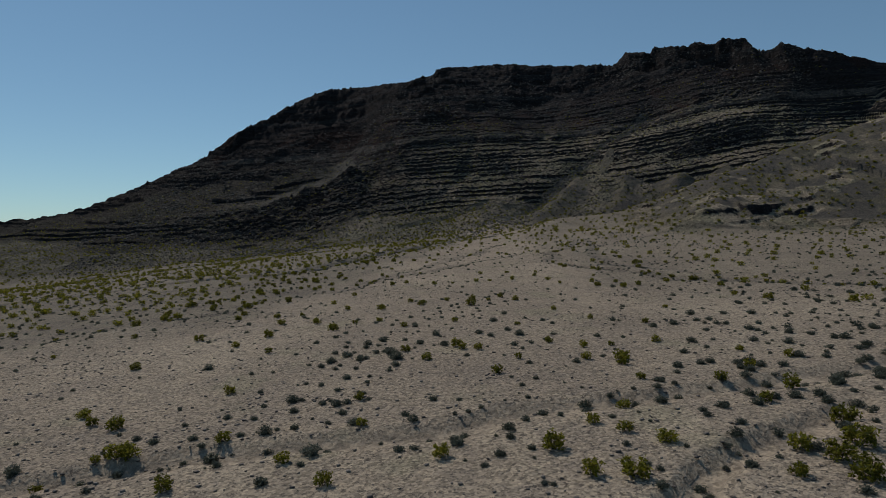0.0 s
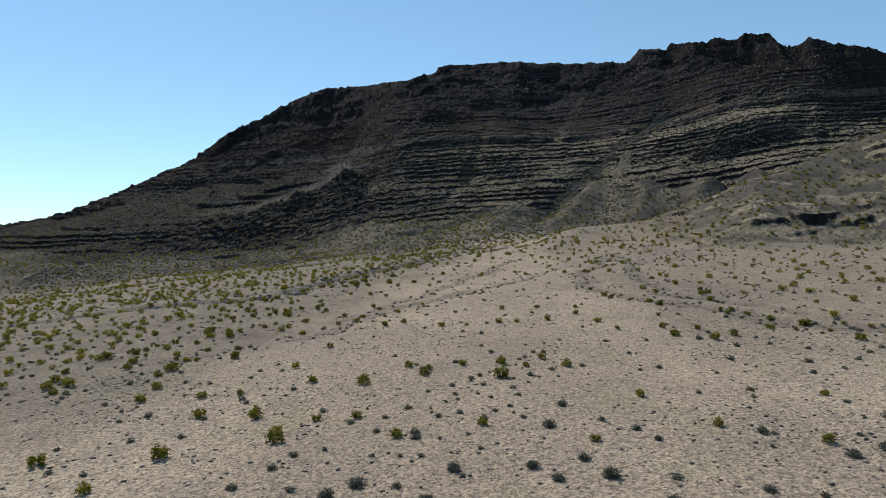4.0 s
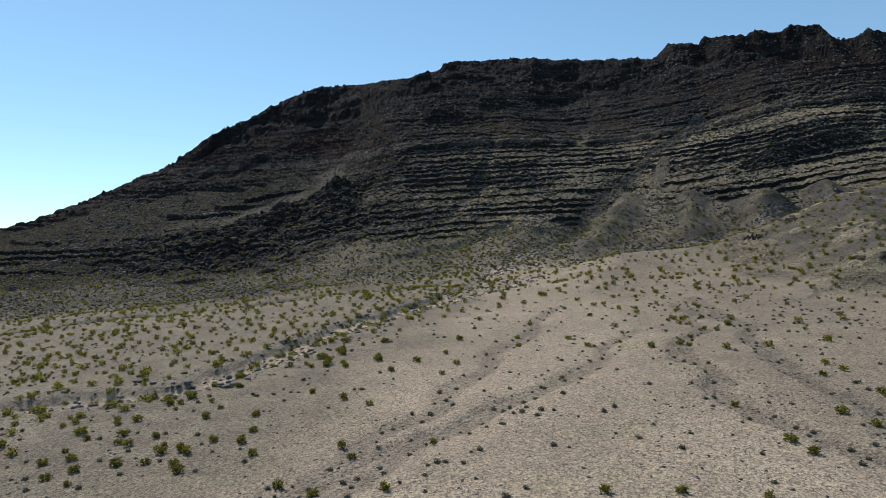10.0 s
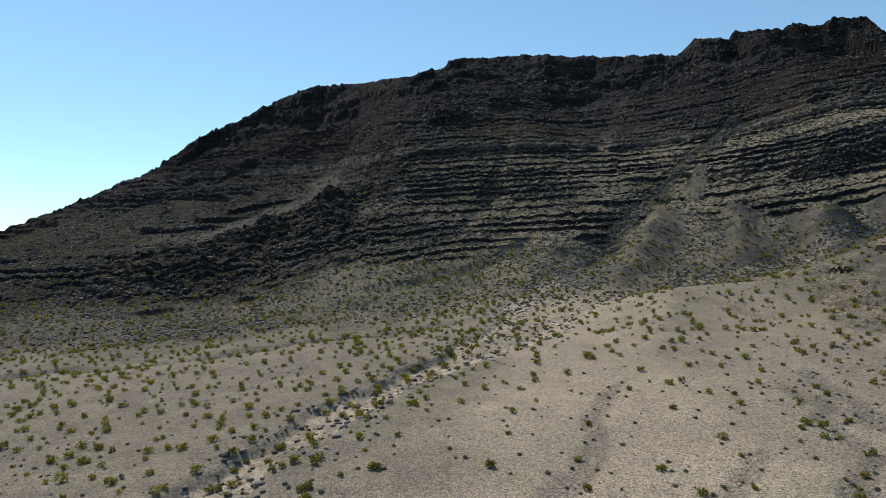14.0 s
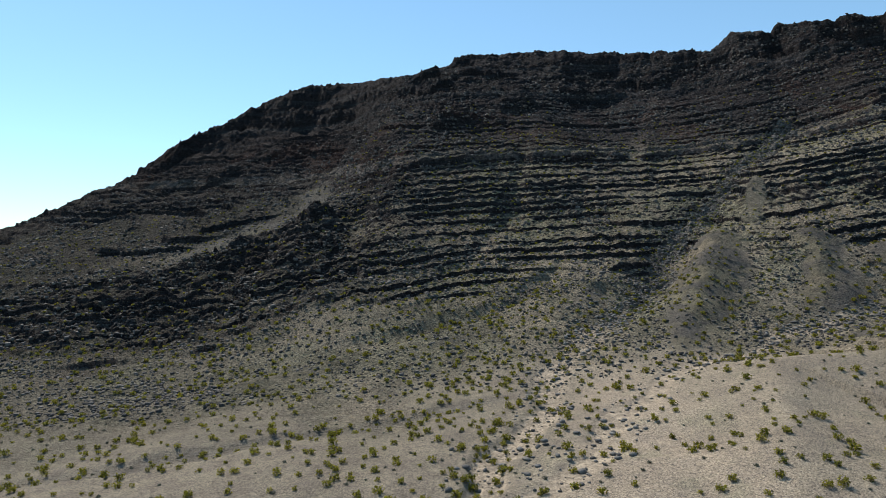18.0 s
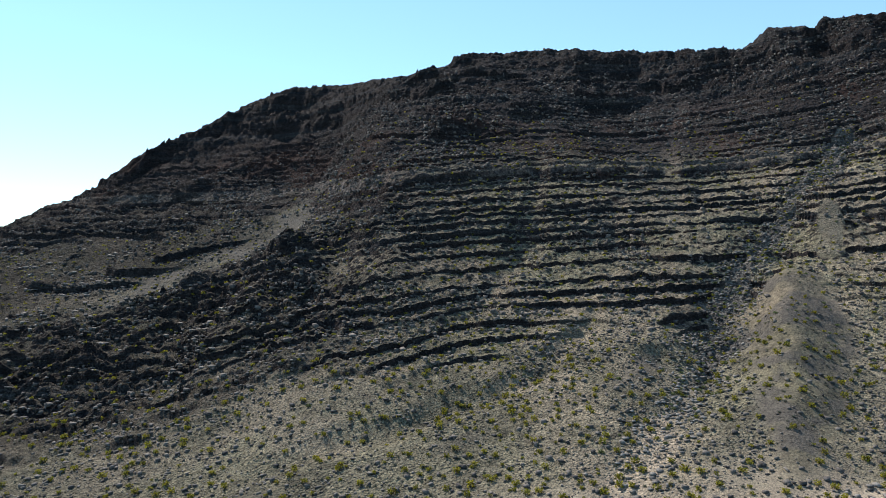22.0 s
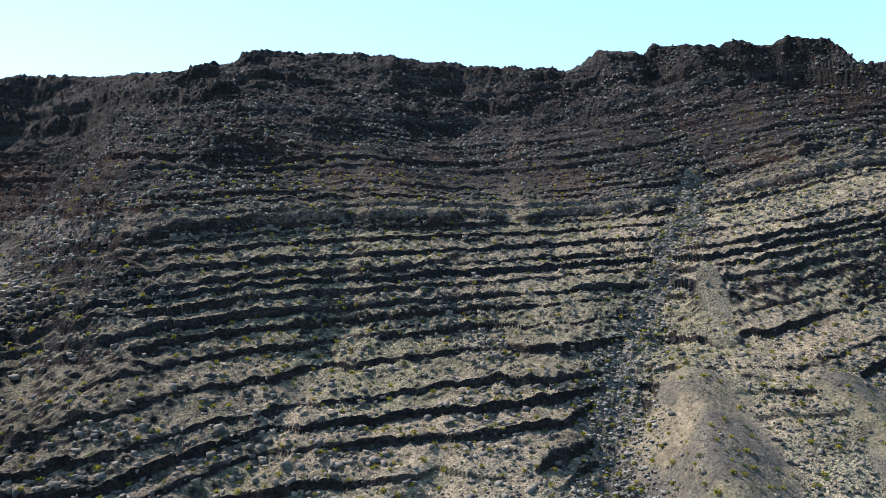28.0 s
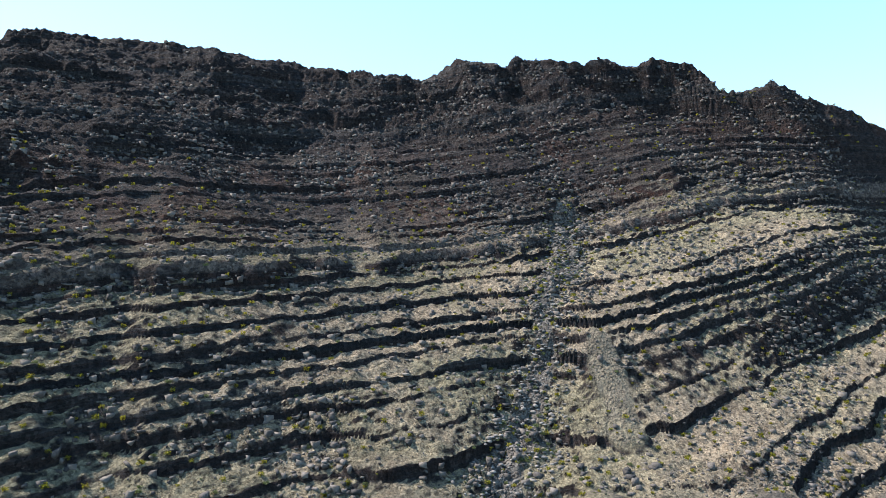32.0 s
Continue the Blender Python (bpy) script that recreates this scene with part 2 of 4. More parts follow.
def plain(name, a, b, size=0.4, roughness=0.9):
    m, t, bsdf = material(name, roughness)
    n = Nodes(t)
    isl = t.nodes["Geometry"].outputs["Random Per Island"]
    c = n.ramp(n.math("ADD", n.math("MULTIPLY", n.noise(size, 4.0, 0.65), 0.6), n.math("MULTIPLY", isl, 0.4)), (0.3, a), (0.7, b))
    t.links.new(c, bsdf.inputs["Base Color"])
    t.links.new(n.bump(n.noise(size * 0.6, 5.0, 0.7), size * 0.3, 0.8), bsdf.inputs["Normal"])
    return m


LAND = land_material()
CREOSOTE = leaf_material("creosote_leaves", (0.045, 0.047, 0.006), (0.155, 0.15, 0.012), (0.33, 0.29, 0.028))
BURRO = leaf_material("grey_twigs", (0.043, 0.051, 0.037), (0.094, 0.106, 0.08), (0.16, 0.172, 0.13))
GREEN = leaf_material("green_twigs", (0.05, 0.068, 0.022), (0.09, 0.115, 0.045), (0.14, 0.165, 0.07))
WOOD = plain("grey_stems", (0.03, 0.026, 0.021), (0.085, 0.072, 0.06), 0.2)
BLOCK = plain("ledge_rock", (0.034, 0.033, 0.032), (0.125, 0.113, 0.099), 0.5)
COBBLE = plain("gully_rock", (0.05, 0.049, 0.046), (0.19, 0.177, 0.158), 0.6)
STONE = plain("loose_stone", (0.055, 0.05, 0.046), (0.19, 0.166, 0.14), 0.4)
# ---- the shape of the land ----
def hash2(ix, iy, seed):
    h = (ix.astype(np.int64) * 374761393 + iy.astype(np.int64) * 668265263 + seed * 974711).astype(np.uint32) & np.uint32(0x7FFFFFFF)
    h = ((h ^ (h >> np.uint32(13))) * np.uint32(1274126177)) & np.uint32(0x7FFFFFFF)
    return ((h ^ (h >> np.uint32(16))) & np.uint32(0xFFFF)) / 65535.0


def vnoise(x, y, seed=0):
    """Smooth noise, -1 to 1, with cells of 1 m."""
    ix, iy = np.floor(x), np.floor(y)
    fx, fy = x - ix, y - iy
    fx, fy = fx * fx * fx * (fx * (fx * 6 - 15) + 10), fy * fy * fy * (fy * (fy * 6 - 15) + 10)
    if np.size(ix) == 0:
        return np.zeros(np.shape(ix))
    x0, y0 = ix.min(), iy.min()
    w, h = int(ix.max() - x0) + 2, int(iy.max() - y0) + 2
    if w * h < 2 * ix.size:
        table = hash2(np.arange(w)[None, :] + x0, np.arange(h)[:, None] + y0, seed).ravel()
        k = ((iy - y0) * w + (ix - x0)).astype(np.int32)
        a, b, c, d = table[k], table[k + 1], table[k + w], table[k + w + 1]
    else:
        a, b = hash2(ix, iy, seed), hash2(ix + 1, iy, seed)
        c, d = hash2(ix, iy + 1, seed), hash2(ix + 1, iy + 1, seed)
    a, c = a + (b - a) * fx, c + (d - c) * fx
    return 2 * (a + (c - a) * fy) - 1


def broken(x, y, wide, deep, seed):
    """Heights of broken blocks, 0 to 1, each level on top, with crooked edges between them."""
    u = x / wide + 0.55 * vnoise(x / wide * 0.8, y / deep * 0.8, seed)
    v = y / deep + 0.55 * vnoise(x / wide * 0.8 + 7.7, y / deep * 0.8, seed + 1)
    k = np.floor(v)
    u = u + 0.5 * (k % 2)
    t = hash2(np.floor(u), k, seed + 2)
    return t * t * smooth(0.0, 0.1, v - k)


def fbm(x, y, size, octaves=4, seed=0, gain=0.5):
    total, amp = 0.0, 1.0
    for k in range(octaves):
        c, s = math.cos(0.6 * k + 0.3), math.sin(0.6 * k + 0.3)
        total = total + amp * vnoise((c * x - s * y) / size + 17.3 * k, (s * x + c * y) / size + 9.1 * k, seed + k)
        amp, size = amp * gain, size * 0.5
    return total


def ridged(x, y, size, octaves=4, seed=0):
    total, amp = 0.0, 1.0
    for k in range(octaves):
        n = 1 - np.abs(vnoise(x / size + 31.7 * k, y / size + 5.3 * k, seed + k))
        total = total + amp * n * n
        amp, size = amp * 0.5, size * 0.48
    return total


def smooth(e0, e1, v):
    t = np.clip((v - e0) / (e1 - e0), 0, 1)
    return t * t * (3 - 2 * t)


def softmax2(a, b, k):
    h = np.clip(0.5 + 0.5 * (a - b) / k, 0, 1)
    return b * (1 - h) + a * h + k * h * (1 - h)


def spline(xs, vs, x):
    """A curve through (xs, vs), level where it turns, so that it does not overshoot."""
    xs, vs = np.array(xs, float), np.array(vs, float)
    d = np.diff(vs) / np.diff(xs)
    m = np.zeros(len(xs))
    m[1:-1] = np.where(d[:-1] * d[1:] > 0, 2 * d[:-1] * d[1:] / (d[:-1] + d[1:] + 1e-12), 0)
    m[0], m[-1] = d[0], d[-1]
    x = np.clip(x, xs[0], xs[-1])
    i = np.clip(np.searchsorted(xs, x) - 1, 0, len(xs) - 2)
    w = xs[i + 1] - xs[i]
    t = (x - xs[i]) / w
    return ((2 * t**3 - 3 * t**2 + 1) * vs[i] + (t**3 - 2 * t**2 + t) * w * m[i]
            + (-2 * t**3 + 3 * t**2) * vs[i + 1] + (t**3 - t**2) * w * m[i + 1])


def along(line, x, y, reach=64.0):
    """Distance to a line of (x, y, value), the value at the nearest place on it, and the side (left of its way: positive); far away beyond its reach."""
    x, y = np.asarray(x, float), np.asarray(y, float)
    best, value, side = np.full(np.shape(x), 1e9), np.zeros(np.shape(x)), np.zeros(np.shape(x))
    px, py = [p[0] for p in line], [p[1] for p in line]
    near = (x > min(px) - reach) & (x < max(px) + reach) & (y > min(py) - reach) & (y < max(py) + reach)
    u, v = x[near], y[near]
    b, w, s = np.full(len(u), 1e9), np.zeros(len(u)), np.zeros(len(u))
    for (ax, ay, av), (bx, by, bv) in zip(line, line[1:]):
        dx, dy = bx - ax, by - ay
        t = np.clip(((u - ax) * dx + (v - ay) * dy) / (dx * dx + dy * dy), 0, 1)
        ox, oy = u - ax - t * dx, v - ay - t * dy
        d = ox * ox + oy * oy
        c = d < b
        w, s, b = np.where(c, av + t * (bv - av), w), np.where(c, np.sign(dx * oy - dy * ox), s), np.where(c, d, b)
    best[near], value[near], side[near] = np.sqrt(b), w, s
    return best, value, side


# Break lines of the mountain, at these stations across it: distance ahead and height of each
STATIONS = [-420, -310, -250, -183, -140, -97, -70, -50, -30, -4, 20, 65, 105, 135, 172, 200, 222, 260, 330]
TOE_Y = [310, 310, 308, 305, 300, 296, 293, 289, 289, 290, 288, 300, 318, 325, 325, 322, 318, 310, 300]
TOE_Z = [3, 5, 6, 8, 9, 10, 11, 12.5, 16, 18.5, 22, 27, 34, 41, 48, 52, 56, 60, 66]
APRON_Y = [390, 375, 362, 345, 340, 336, 340, 345, 345, 344, 345, 345, 358, 362, 366, 364, 360, 352, 340]
APRON_Z = [14, 15, 15, 14, 15, 17, 23, 30, 34.5, 34.5, 36.5, 40, 55, 62, 71, 74, 75, 78, 82]
LEDGE_Y = [440, 420, 405, 385, 366, 366, 376, 390, 374, 378, 378, 380, 378, 378, 380, 381, 382, 378, 370]
LEDGE_Z = [17, 19, 23, 26, 25, 33, 41, 53, 51, 51, 53, 56, 72, 79, 87, 88, 88, 90, 88]
BAND_Y = [480, 488, 500, 502, 490, 485, 484, 446, 414, 413, 414, 417, 424, 420, 405, 400, 398, 392, 380]
BAND_Z = [20, 25, 43, 68, 70, 74, 80, 81, 79.5, 80, 80, 80.5, 89, 93, 104, 108, 108, 104, 96]
CRAG_Y = [505, 510, 525, 537, 560, 556, 540, 500, 462, 456, 466, 488, 478, 458, 440, 426, 410, 400, 390]
CRAG_Z = [20, 34, 55, 88, 108, 116, 116, 112, 109, 110, 113, 117, 119, 123, 130, 131, 128, 118, 106]
RIM_Y = [520, 520, 540, 557, 598, 600, 590, 572, 556, 544, 543, 538, 522, 500, 472, 444, 422, 408, 395]
RIM_Z = [18, 35, 58, 101, 137, 153, 153, 151, 150, 155, 157, 156, 152, 153, 155, 152, 144, 130, 114]
BACK_Y = [640, 640, 650, 660, 680, 690, 680, 660, 650, 640, 640, 640, 630, 610, 590, 570, 550, 530, 500]
BACK_Z = [0, 15, 40, 85, 120, 150, 152, 156, 156, 160, 160, 152, 146, 144, 140, 136, 122, 110, 95]
# Crags and saddles along the rim: place across, height to add
CREST_X = [-340, -310, -290, -270, -250, -225, -204, -187, -181, -170, -155, -141, -120, -100, -80, -66, -50, -36, -18, -9, -6, -2, 10, 28, 47, 62, 75, 88, 103, 116, 133.5, 136, 140, 147, 155, 159, 167, 175, 179, 191, 196, 203, 206, 209, 214, 219, 225, 232, 248]
CREST_Z = [0, -2.2, -3, -1.3, -0.1, -1.5, -2.9, -3.7, -3.7, -3.3, -3.2, -2.8, -1.9, -1.5, -1.1, -0.6, -1.2, -2.5, -3.6, -3.9, -1.8, -0.4, 1.7, 3.2, 3.8, 3.6, 0.9, 2.9, 0.7, -3.3, -4.1, -0.5, 4.3, 2.5, -4, 1.7, 0.5, -6.8, -4.2, -5.1, -3.9, -2, -1.4, -6.7, -9, -1.5, -1.6, -1.1, 0.3]
LINES = [(TOE_Y, TOE_Z), (APRON_Y, APRON_Z), (LEDGE_Y, LEDGE_Z), (BAND_Y, BAND_Z), (CRAG_Y, CRAG_Z), (RIM_Y, RIM_Z), (BACK_Y, BACK_Z)]

# Crests of small ridges and hills: x, y, height
LOBE = [(76, 354, 49.5), (64, 335, 42.5), (54, 315, 34.5), (44, 296, 27), (36, 284, 22)]
LOBE_ARM = [(76, 354, 49), (86, 340, 43), (96, 326, 37)]
LEVEE = [(36, 334, 34), (31, 326, 33.2), (24, 319, 30.2), (12, 314, 27), (0, 308, 23.5), (-26, 298, 18.2), (-52, 288, 15)]
MOUNDS = [[(121, 332, 50.5), (117, 320, 43), (112, 310, 36)], [(150, 337, 55), (146, 324, 47), (140, 314, 41)], [(98, 342, 50.5), (92, 330, 43), (88, 320, 37)]]
BUTTE = [(-47, 388, 54), (-54, 382, 55.5), (-61, 384, 51.5), (-72, 385, 48), (-85, 379, 43), (-100, 371, 36.5), (-122, 360, 28)]
SPUR = [(210, 285, 78), (150, 275, 57), (111, 262, 42), (88, 262, 32), (66, 264, 27.5), (47, 265, 25.5), (39, 248, 23), (35, 233, 20.8)]
SPUR_STEP = [(74, 204, 0.4), (84, 209, 1.4), (96, 212, 2.4), (106, 219, 2.2), (124, 224, 1.6), (140, 226, 0.5)]
SPUR_FOOT = [(111, 262, 42), (98, 230, 32), (86, 206, 23)]
# Washes: x, y, depth
MAIN_WASH = [(134, 425, 1.5), (112, 405, 2.2), (92, 387, 2.6), (78, 375, 4), (62, 357, 5), (43, 328, 5.5), (30, 309, 3.2), (22, 297, 1.2), (14, 282, 0.7), (6, 256, 0.8),
             (-6, 228, 1.3), (-14, 215, 1.2), (-22, 195, 1.1), (-30, 172, 1.1), (-37, 160, 1.1), (-58, 152, 1.0), (-110, 138, 1.0), (-220, 120, 1.0)]
SIDE_WASH = [(150, 332, 1.4), (110, 314, 1.2), (72, 298, 0.8), (45, 281, 0.5), (33, 270, 0.4), (20, 255, 0.4), (2, 226, 0.4), (-13, 214, 0.4)]
TOE_WASH = [(0, 268, 0.3), (-23, 260, 0.5), (-45, 250, 0.6), (-66, 249, 0.7), (-100, 247, 0.8), (-220, 244, 0.8)]
NEAR_WASH = [(75, 62, 0.4), (36, 48.5, 0.4), (25.6, 44.5, 0.5), (22.2, 43.7, 0.5), (15.5, 41.6, 0.5), (10.2, 39.5, 0.55), (7.3, 39.3, 0.55), (3.8, 38.9, 0.6), (2, 37.1, 0.6), (-7, 35.8, 0.5), (-14, 35, 0.55), (-19, 33.5, 0.6), (-30, 30, 0.6), (-60, 22, 0.6)]
NEAR_RILL = [(25, 39, 0.3), (20.4, 35.3, 0.6), (15, 31.5, 0.6), (11.6, 28, 0.6), (4, 20, 0.7), (-20, 0, 0.7)]
FAN_EDGE = [(16, 163, 0.2), (-4, 130, 0.5), (-14, 116, 0.7), (-24, 106, 0.9), (-33, 91, 1.0), (-60, 60, 0.8)]
RIGHT_RILL = [(40, 201, 0.2), (34, 174, 0.35), (28, 161, 0.4), (24, 138, 0.45), (29, 123, 0.4), (34, 112, 0.4), (38, 103, 0.35), (58, 90, 0.2), (90, 80, 0.2)]
LEFT_RILL = [(18, 205, 0.1), (15, 198, 0.2), (4, 170, 0.3), (-1, 156, 0.3), (-7, 140, 0.2), (-16, 122, 0.1)]
EAST_RILL = [(46, 205, 0.1), (43, 190, 0.25), (42, 176, 0.3), (38, 160, 0.35), (34, 146, 0.3), (33, 130, 0.2), (42, 108, 0.1)]
MID_RILL = [(25, 177, 0.2), (16, 164, 0.3), (8, 149, 0.4), (-1.5, 139, 0.4), (-8, 131, 0.25), (-11, 124, 0.25), (-20, 108, 0.2)]
HOLLOW = [(-62, 462, 0.4), (-66, 446, 2.5), (-74, 428, 4), (-88, 408, 4), (-108, 389, 2.2), (-128, 379, 0.3)]
CHUTE = [(90, 363, 0), (94, 370, 0), (97, 377, 0)]
FACE_RILLS = [[(26, 350, 1.5), (16, 336, 2.6), (5, 325, 2.6), (-14, 312, 2.0), (-36, 302, 1.2)], [(-8, 350, 1.5), (14, 384, 2.0), (24, 420, 1.5), (30, 450, 0.5)],
              [(56, 372, 0.5), (62, 410, 0.9), (78, 452, 1.3), (92, 480, 0.8)],
              [(-40, 372, 0.5), (-30, 420, 1.5), (-16, 452, 1.0)]]


# How far the layers are lifted, across the mountain
LIFT_X, LIFT_Z = [-300, -90, -30, 0, 90, 130, 180, 260], [-26, -17, -4, 0, 5, 11, 21, 26]


def bed_of(x, y, z):
    """Height within the layers of rock, which sag to the left and rise to the right."""
    lift = spline(LIFT_X, LIFT_Z, x)
    lift = np.where(lift < 0, lift * (0.25 + 0.75 * smooth(455, 400, y)), lift)
    return z - lift + 1.2 * vnoise(x / 90.0, y / 90.0, 71) + 0.5 * vnoise(x / 22.0, y / 22.0, 72)


def cliff(x, wy, at, across, half, high):
    """A broken rock wall facing down the slope: height to add at distance ahead wy, for a wall that stands at distance at."""
    k = across + half
    joint = 6 * vnoise(x / 23.0, x * 0 + k, 86) + 2.6 * vnoise(x / 7.0, x * 0 + k, 87) + 1.3 * np.abs(vnoise(x / 2.3, x * 0 + k, 88))
    d = wy - at + joint
    tall = high * (0.15 + 0.85 * smooth(-0.5, 0.35, vnoise(x / 11.0, x * 0 + k, 89))) * smooth(half, half * 0.5, np.abs(x - across + 4 * vnoise(x / 9, wy / 9, 90)))
    return tall * (0.6 * smooth(-0.8, 1.0, d) + 0.4 * smooth(3.0, 4.6, d + 1.5 * vnoise(x / 4, wy / 4, 83)) - np.clip((d + 16) / 32, 0, 1))


def steps(s, seed, share, tall):
    """A stair over s with risers at uneven heights: the height to add, and how far up the riser it is."""
    k = np.floor(s)
    f = s - k
    edge = 0.55 + (0.97 - share - 0.55) * hash2(k, k * 0 + 3, seed)
    up = smooth(0, 1, np.clip((f - edge) / share, 0, 1))
    part = tall * (0.5 + 0.8 * hash2(k, k * 0 + 5, seed))
    return f * (1 - part) + part * up - f, up


def bareness(x, y):
    """Where rock stands bare, with little debris on it: the dark shoulder to the left and the heights behind it."""
    shoulder = smooth(-12, -42, x + 5 * vnoise(x / 12, y / 12, 46)) * smooth(-190, -140, x) * smooth(314, 334, y) * smooth(438, 424, y - 0.6 * (x + 50))
    return np.clip(np.maximum(shoulder, smooth(22, -6, x) * smooth(440, 458, y - 0.4 * np.minimum(x, 0) * smooth(-60, -20, x))) * (0.85 + 0.5 * fbm(x, y, 12.0, 2, 47)), 0, 1)


def land(x, y, fine=True):
    """Height of the land, and the shares of rock, wash sand and scree on it."""
    x, y = np.asarray(x, float), np.asarray(y, float)
    # the fan of gravel
    cx, cy = np.clip(x, -160, 160), np.clip(y, -120, 330)
    fan = 7.32 + 0.0376 * cx + 0.0316 * cy + 0.000195 * cx * cy - 0.000176 * cx * cx + 0.0000221 * cy * cy
    fan = fan + 0.02 * (x - cx) * (np.sign(x)) * 0 - 0.015 * (np.hypot(x - cx, y - cy)) * (y < 300)
    fan = fan + 0.35 * fbm(x, y, 34.0, 3, 5) + 0.8 * smooth(190, 260, y) * fbm(x, y, 20.0, 3, 6)
    d, depth, side = along(FAN_EDGE, x + 3 * vnoise(x / 14, y / 14, 8), y)
    fan = fan - depth * smooth(-2.5, 3.5, np.where(side > 0, -d, d)) * smooth(60, 15, d)
    # the mountain
    wx = x + 5 * vnoise(x / 38, y / 38, 21) + 1.1 * vnoise(x / 13, y / 13, 22)
    wy = y + 5 * vnoise(x / 30, y / 34, 23) + 1.2 * vnoise(x / 11, y / 12, 24)
    keep = smooth(270, 330, y)
    wx, wy = x + (wx - x) * keep, y + (wy - y) * keep
    ys = [spline(STATIONS, l[0], wx) for l in LINES]
    zs = [spline(STATIONS, l[1], wx) for l in LINES]
    hill = zs[0] + (wy - ys[0]) * 0.25
    for k in range(len(LINES) - 1):
        t = (wy - ys[k]) / (ys[k + 1] - ys[k])
        hill = np.where(t > 0, zs[k] + (zs[k + 1] - zs[k]) * np.minimum(t, 1), hill)
    hill = hill - 0.12 * np.maximum(wy - ys[-1], 0)
    hill = np.maximum(hill, -5)
    low = smooth(ys[0] - 10, ys[1], wy)
    z = softmax2(fan, hill, 3.0)
    rock = smooth(-14, 8, wy - ys[1] + 9 * fbm(x, y, 26.0, 3, 41) + 20 * smooth(-215, -170, x) * smooth(10, -30, x) + 30 * smooth(80, 110, x))
    scree = np.zeros(np.shape(x))
    for crest, slope, soft in ((LOBE, 0.6, 2.4), (LOBE_ARM, 0.56, 3), (LEVEE, 0.62, 1.0), (MOUNDS[0], 0.62, 2), (MOUNDS[1], 0.62, 2), (MOUNDS[2], 0.6, 2), (SPUR, 0.42, 6), (SPUR_FOOT, 0.40, 6)):
        d, h, side = along(crest, x + 2 * vnoise(x / 9, y / 9, 31), y)
        ridge = h - slope * (np.sqrt(d * d + 4) - 2)
        scree = np.maximum(scree, smooth(-1.5, 1, ridge - z))
        z = softmax2(ridge, z, soft)
    # the low end of the spur is pale gravel like the fan
    scree = scree * (1 - smooth(288, 272, y) * smooth(92, 70, x))
    rock = rock * (1 - scree)
    spur_rock = smooth(12, 4, np.hypot((x - 90) / 1.6, y - 208) + 3 * vnoise(x / 6, y / 6, 33))
    rock = np.maximum(rock, 0.8 * spur_rock)
    z = z + 1.5 * spur_rock
    d, h, side = along(SPUR_STEP, x + 2.5 * vnoise(x / 5, y / 5, 35) + vnoise(x / 1.7, y / 1.7, 36), y + 2.5 * vnoise(x / 6, y / 6, 37))
    d = d * np.where(side == 0, -1, side)
    z = z + h * (0.4 + 0.8 * smooth(-0.4, 0.4, vnoise(x / 7, y / 7, 38))) * smooth(-1.0, 1.4, d) * smooth(30, 3, d)
    rock = np.maximum(rock, smooth(4.5, 1.5, np.abs(d)) * smooth(0, 2, h))
    hill_rock = smooth(48, 74, x) * smooth(305, 285, y) * smooth(175, 200, y) * smooth(0.35, 0.75, fbm(x, y, 12.0, 3, 34) + 0.2)
    rock = np.maximum(rock, 0.8 * hill_rock * smooth(20, 24, z))
    sand = np.zeros(np.shape(x))
    d, depth, side = along(HOLLOW, x + 3 * vnoise(x / 12, y / 12, 55), y)
    hollow = smooth(15, 5, d + 3 * vnoise(x / 7, y / 7, 56)) * smooth(0, 3, depth)
    z, rock, scree = z - depth * smooth(26, 2, d), rock * (1 - 0.85 * hollow), np.maximum(scree, 0.75 * hollow)
    d, h, side = along(BUTTE, x + 1.5 * vnoise(x / 5, y / 5, 57), y + 1.5 * vnoise(x / 6, y / 6, 58))
    ridge = h - np.where(side > 0, 0.62, 0.75) * (np.sqrt(d * d + 2) - 1.4)
    on = smooth(-2, 1, ridge - z)
    z, rock, scree = softmax2(ridge, z, 1.4), np.maximum(rock, on), scree * (1 - on)
    d = np.hypot((x + 54) / 1.3, y - 381.5) + 1.2 * vnoise(x / 2.2, y / 2.2, 59)
    z = z + 3.4 * smooth(5.5, 3.0, d) + 1.6 * smooth(3.2, 1.4, d)
    gully = smooth(262, 300, y)
    stony = np.zeros(np.shape(x))
    bouldery = smooth(298, 332, y)
    for wash, half in ((MAIN_WASH, 3.0), (SIDE_WASH, 2.4), (TOE_WASH, 2.2), (NEAR_WASH, 1.1), (NEAR_RILL, 0.9), (RIGHT_RILL, 1.5), (MID_RILL, 1.4), (LEFT_RILL, 1.5), (EAST_RILL, 1.4)):
        bend = 0.5 if wash in (NEAR_WASH, NEAR_RILL) else 2.2
        d, depth, side = along(wash, x + bend * vnoise(x / 8, y / 8, 51) + 0.6 * vnoise(x / 2.5, y / 2.5, 54), y + bend * vnoise(x / 8, y / 8, 52))
        vee = np.clip(1 - np.sqrt(d * d + 2) / (half * 3.5), 0, 1)
        cut = smooth(half * 1.3, half * 0.65, d)
        z = z - depth * (cut * (1 - gully) + 0.9 * vee * gully)
        pale = 0.0 if wash in (RIGHT_RILL, MID_RILL, LEFT_RILL, EAST_RILL, TOE_WASH) else 1.0
        sand = np.maximum(sand, pale * cut * (1 - bouldery))
        stony = np.maximum(stony, cut * np.maximum(bouldery, 0.35 * (1 - pale)))
        rock = rock * (1 - 0.9 * cut)
